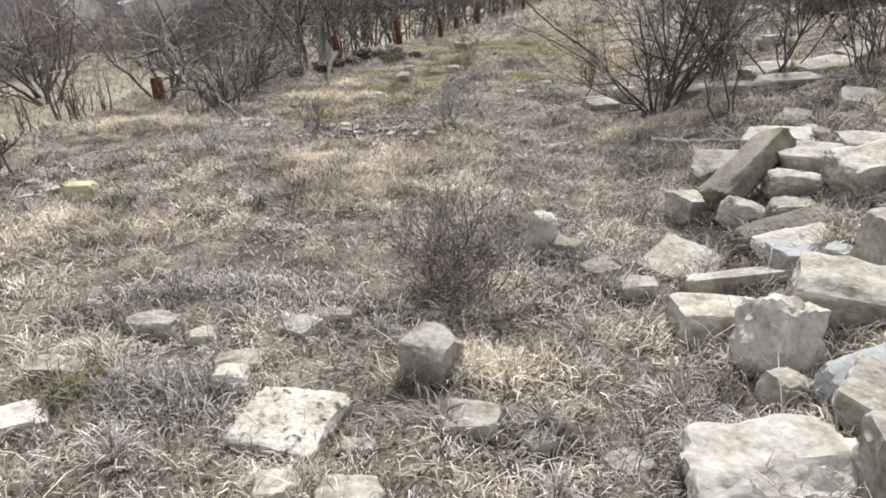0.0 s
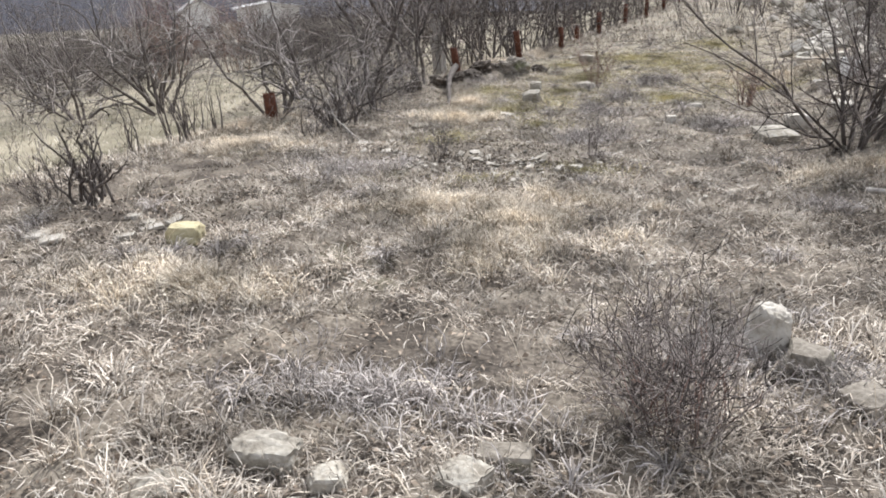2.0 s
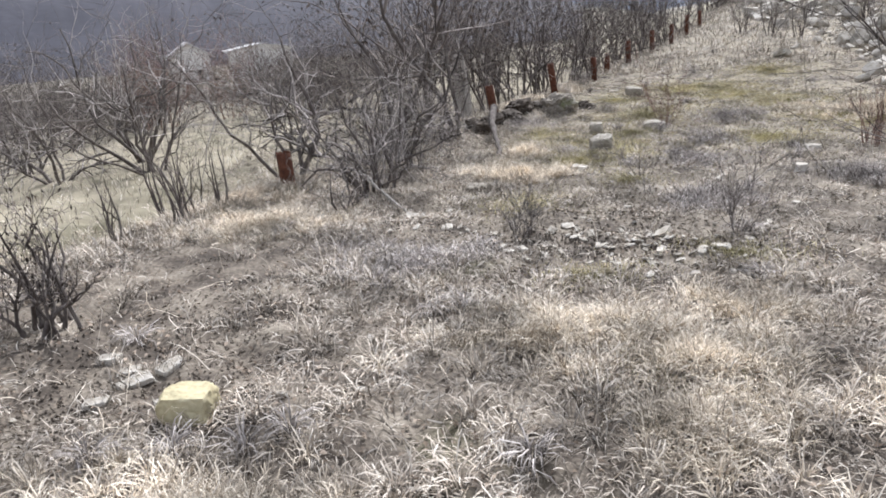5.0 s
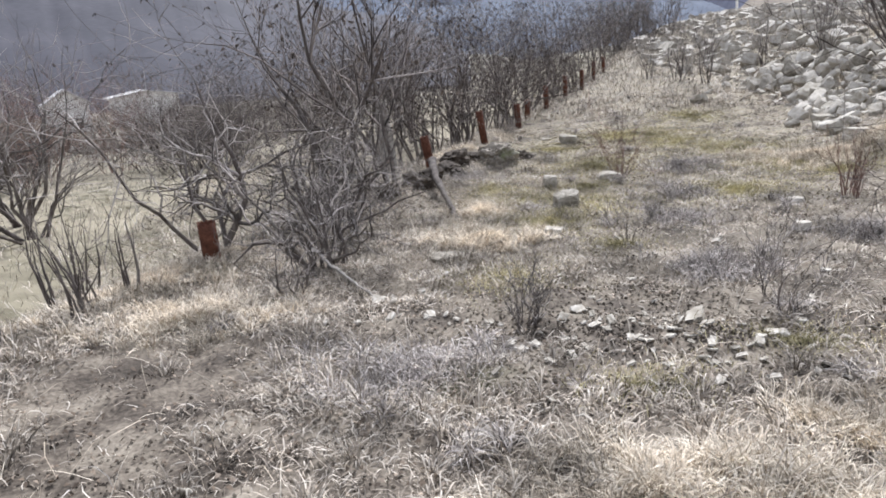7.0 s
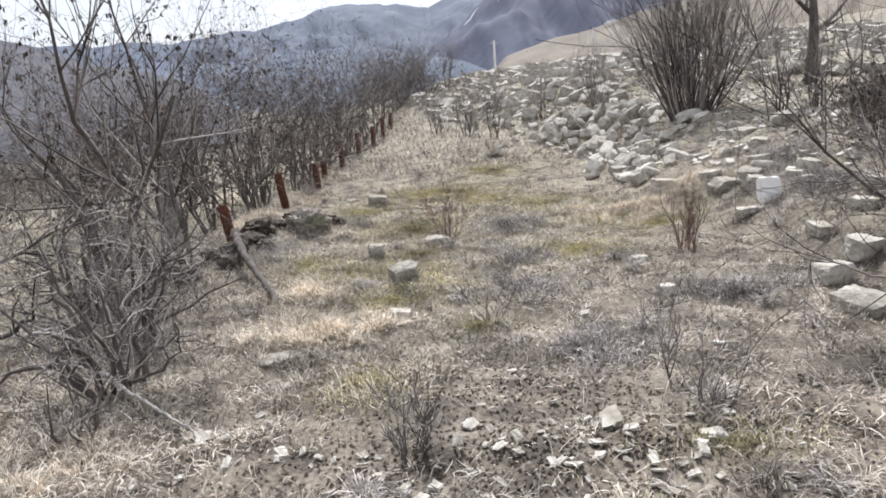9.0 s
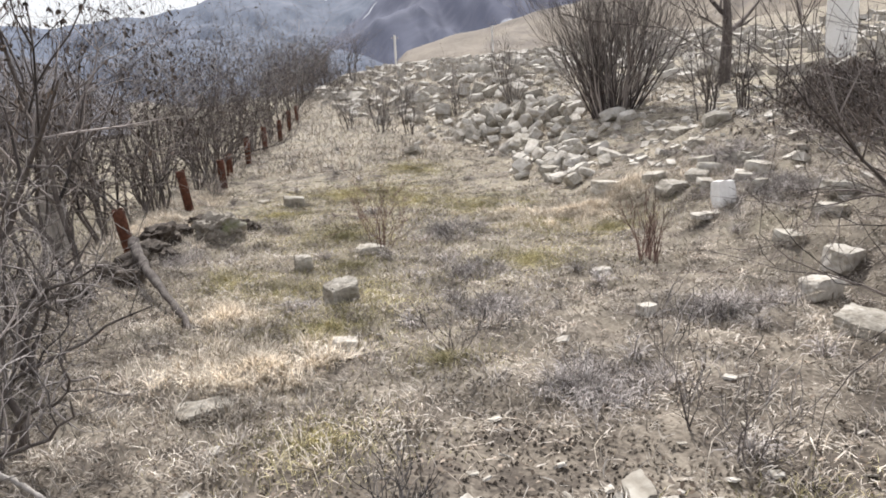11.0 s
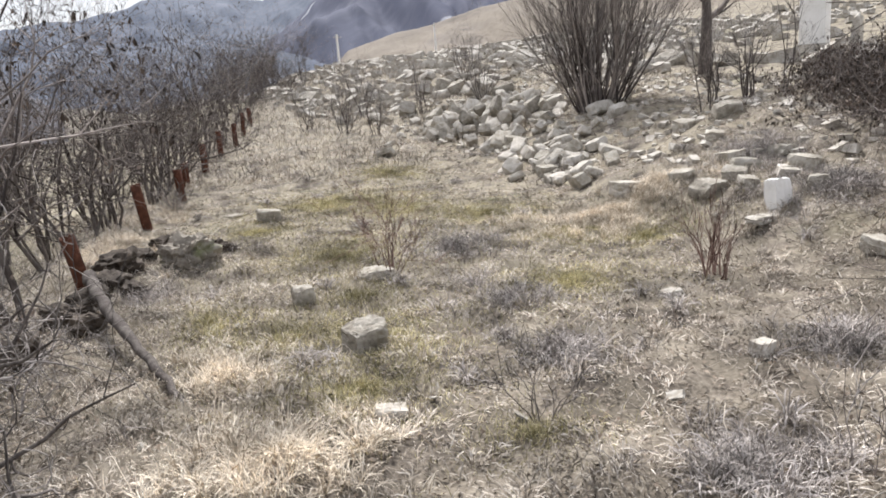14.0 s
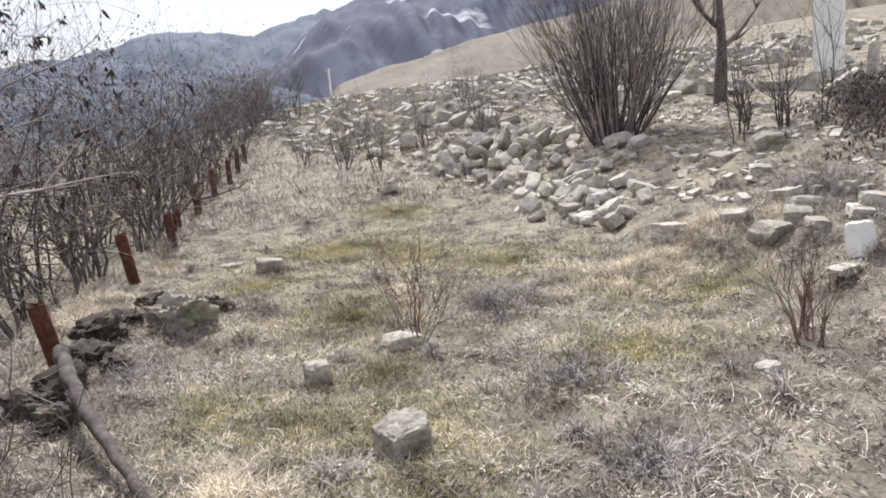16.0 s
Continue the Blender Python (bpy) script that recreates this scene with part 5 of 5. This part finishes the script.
curls("grey_weeds", M_GREY, "tangled grey dead weeds", lay(x, y), a + r.normal(0, 0.9, n), r.uniform(0.1, 1.2, n), r.uniform(0.07, 0.18, n), r.uniform(0.0025, 0.005, n), r.uniform(0.4, 2.0, n), r.normal(0, 0.6, n), 911)

# bowed grey tussocks
cx, cy = field(130, 930)
x, y, a = tufts(np.stack([cx, cy], 1), 60, 0.03, 931)
n = len(x)
curls("bowed_tussocks", M_GREY, "bowed grey tussocks of dead grass", lay(x, y), a + r.normal(0, 0.3, n), r.uniform(0.1, 0.7, n), r.uniform(0.1, 0.2, n), r.uniform(0.003, 0.006, n), r.uniform(1.2, 2.3, n), r.normal(0, 0.3, n), 932)

MOSS = [(-1.8, 12.6, 1.2, 1.2), (0.0, 13.5, 1.2, 1.0), (-2.4, 9.7, 0.8, 0.6), (-3.0, 11.2, 0.4, 0.8), (-0.6, 10.8, 0.9, 0.8), (-2.2, 10.4, 0.9, 0.9), (0.6, 11.6, 0.9, 0.6), (-1.2, 15.5, 1.5, 1.5), (-2.6, 10.8, 0.7, 0.7), (-2.0, 11.3, 0.5, 0.6), (-2.3, 14.2, 0.7, 0.8), (-1.9, 8.9, 0.4, 0.3), (0.2, 12.2, 0.9, 0.7), (0.2, 17.5, 0.9, 1.4), (-1.9, 2.3, 0.34, 0.2), (-1.9, 2.2, 0.3, 0.18), (-1.85, 2.4, 0.3, 0.15), (-1.2, 7.0, 0.5, 0.3), (-2.7, 8.2, 0.5, 0.5), (-0.6, 14.6, 0.9, 1.5), (-2.0, 6.5, 0.4, 0.3), (-1.5, 5.4, 0.4, 0.3)]
x, y = inside(MOSS, 135000, 912)
n = len(x)
blades("green_grass", M_MOSS, "short olive green grass in patches", lay(x, y), r.uniform(0, 6.283, n), r.uniform(0.2, 1.3, n), r.uniform(0.025, 0.07, n), r.uniform(0.002, 0.004, n), r.uniform(0.1, 0.8, n), 913)

# grass that grows up round the bedded stones
cs = np.array(BEDDED)
per = np.clip((cs[:, 2] * 420).astype(int), 24, 150)
e = np.repeat(cs, per, 0)
n = len(e)
t = r.uniform(0, 6.283, n)
k = r.uniform(0.42, 0.66, n)
px, py = np.cos(t) * e[:, 2] * k, np.sin(t) * e[:, 3] * k
cy_, sy_ = np.cos(np.radians(e[:, 4])), np.sin(np.radians(e[:, 4]))
x, y = e[:, 0] + px * cy_ - py * sy_, e[:, 1] + px * sy_ + py * cy_
curls("stone_edge_grass", M_TAN, "dead grass growing round the bases of stones", lay(x, y), r.uniform(0, 6.283, n), r.uniform(0.05, 0.8, n), r.uniform(0.05, 0.14, n), r.uniform(0.0025, 0.0045, n), r.uniform(0.3, 1.4, n), r.normal(0, 0.5, n), 915)

# fallen leaves and crumbs on the bare patches
x, y = field(40000, 914)
n = len(x)
d = r.uniform(0, 6.283, n)
s = r.uniform(0.007, 0.017, n)
u = np.stack([np.cos(d), np.sin(d), r.normal(0, 0.35, n)], 1) * s[:, None]
w = np.stack([-np.sin(d), np.cos(d), r.normal(0, 0.35, n)], 1) * (s * 0.6)[:, None]
b = lay(x, y, 0.016)
v = np.stack([b - u, b - w + [0, 0, 0.006], b + u, b + w + [0, 0, 0.006]], 1).reshape(-1, 3)
tagged(new("leaf_litter", mesh_from("leaf_litter", v, np.arange(n * 4).reshape(-1, 4), M_LEAF)), "scattered brown leaf litter", "leaf litter", kind="stuff")

# coarse grass further off: the end of the field, the rubble and the lower field
n = 30000
x, y = r.uniform(-3, 8, n), r.uniform(18, 44, n)
ok = x > post_line(y) - 0.6
x, y = x[ok], y[ok]
n = len(x)
blades("far_grass", M_TAN, "dead grass at the far end of the field", lay(x, y), r.uniform(0, 6.283, n), r.uniform(0.2, 1.2, n), r.uniform(0.1, 0.26, n), r.uniform(0.008, 0.016, n), r.uniform(0.2, 1.0, n), 916)
n = 34000
y = 5 + 32 * r.uniform(0, 1, n) ** 1.3
x = post_line(y) - 18 * r.uniform(0, 1, n) ** 1.4
blades("lower_field_grass", M_TAN, "pale dead grass in the lower field", lay(x, y), r.uniform(0, 6.283, n), r.uniform(0.2, 1.2, n), r.uniform(0.08, 0.22, n), r.uniform(0.005, 0.011, n), r.uniform(0.2, 1.0, n), 917)
# long arching dead stalks
x, y = field(2600, 918)
n = len(x)
curls("dead_stalks", M_STRAW, "long thin arching dead stalks", lay(x, y), r.uniform(0, 6.283, n), r.uniform(0.2, 1.2, n), r.uniform(0.16, 0.36, n), r.uniform(0.002, 0.0035, n), r.uniform(0.4, 1.3, n), r.normal(0, 0.35, n), 919)
# thatch at the field edge below the tangled shrubs
n = 30000
y = r.uniform(5.0, 13.5, n)
x = post_line(y) + 1.0 + r.normal(0, 0.75, n)
keep = r.uniform(0, 1, n) > bare_soil(x, y)
x, y = x[keep], y[keep]
n = len(x)
curls("edge_grass", M_TAN, "dead grass at the field edge", lay(x, y), r.uniform(0, 6.283, n), r.uniform(0.3, 1.4, n), r.uniform(0.025, 0.1, n), r.uniform(0.0025, 0.005, n), r.uniform(0.1, 1.0, n), r.normal(0, 0.6, n), 920)
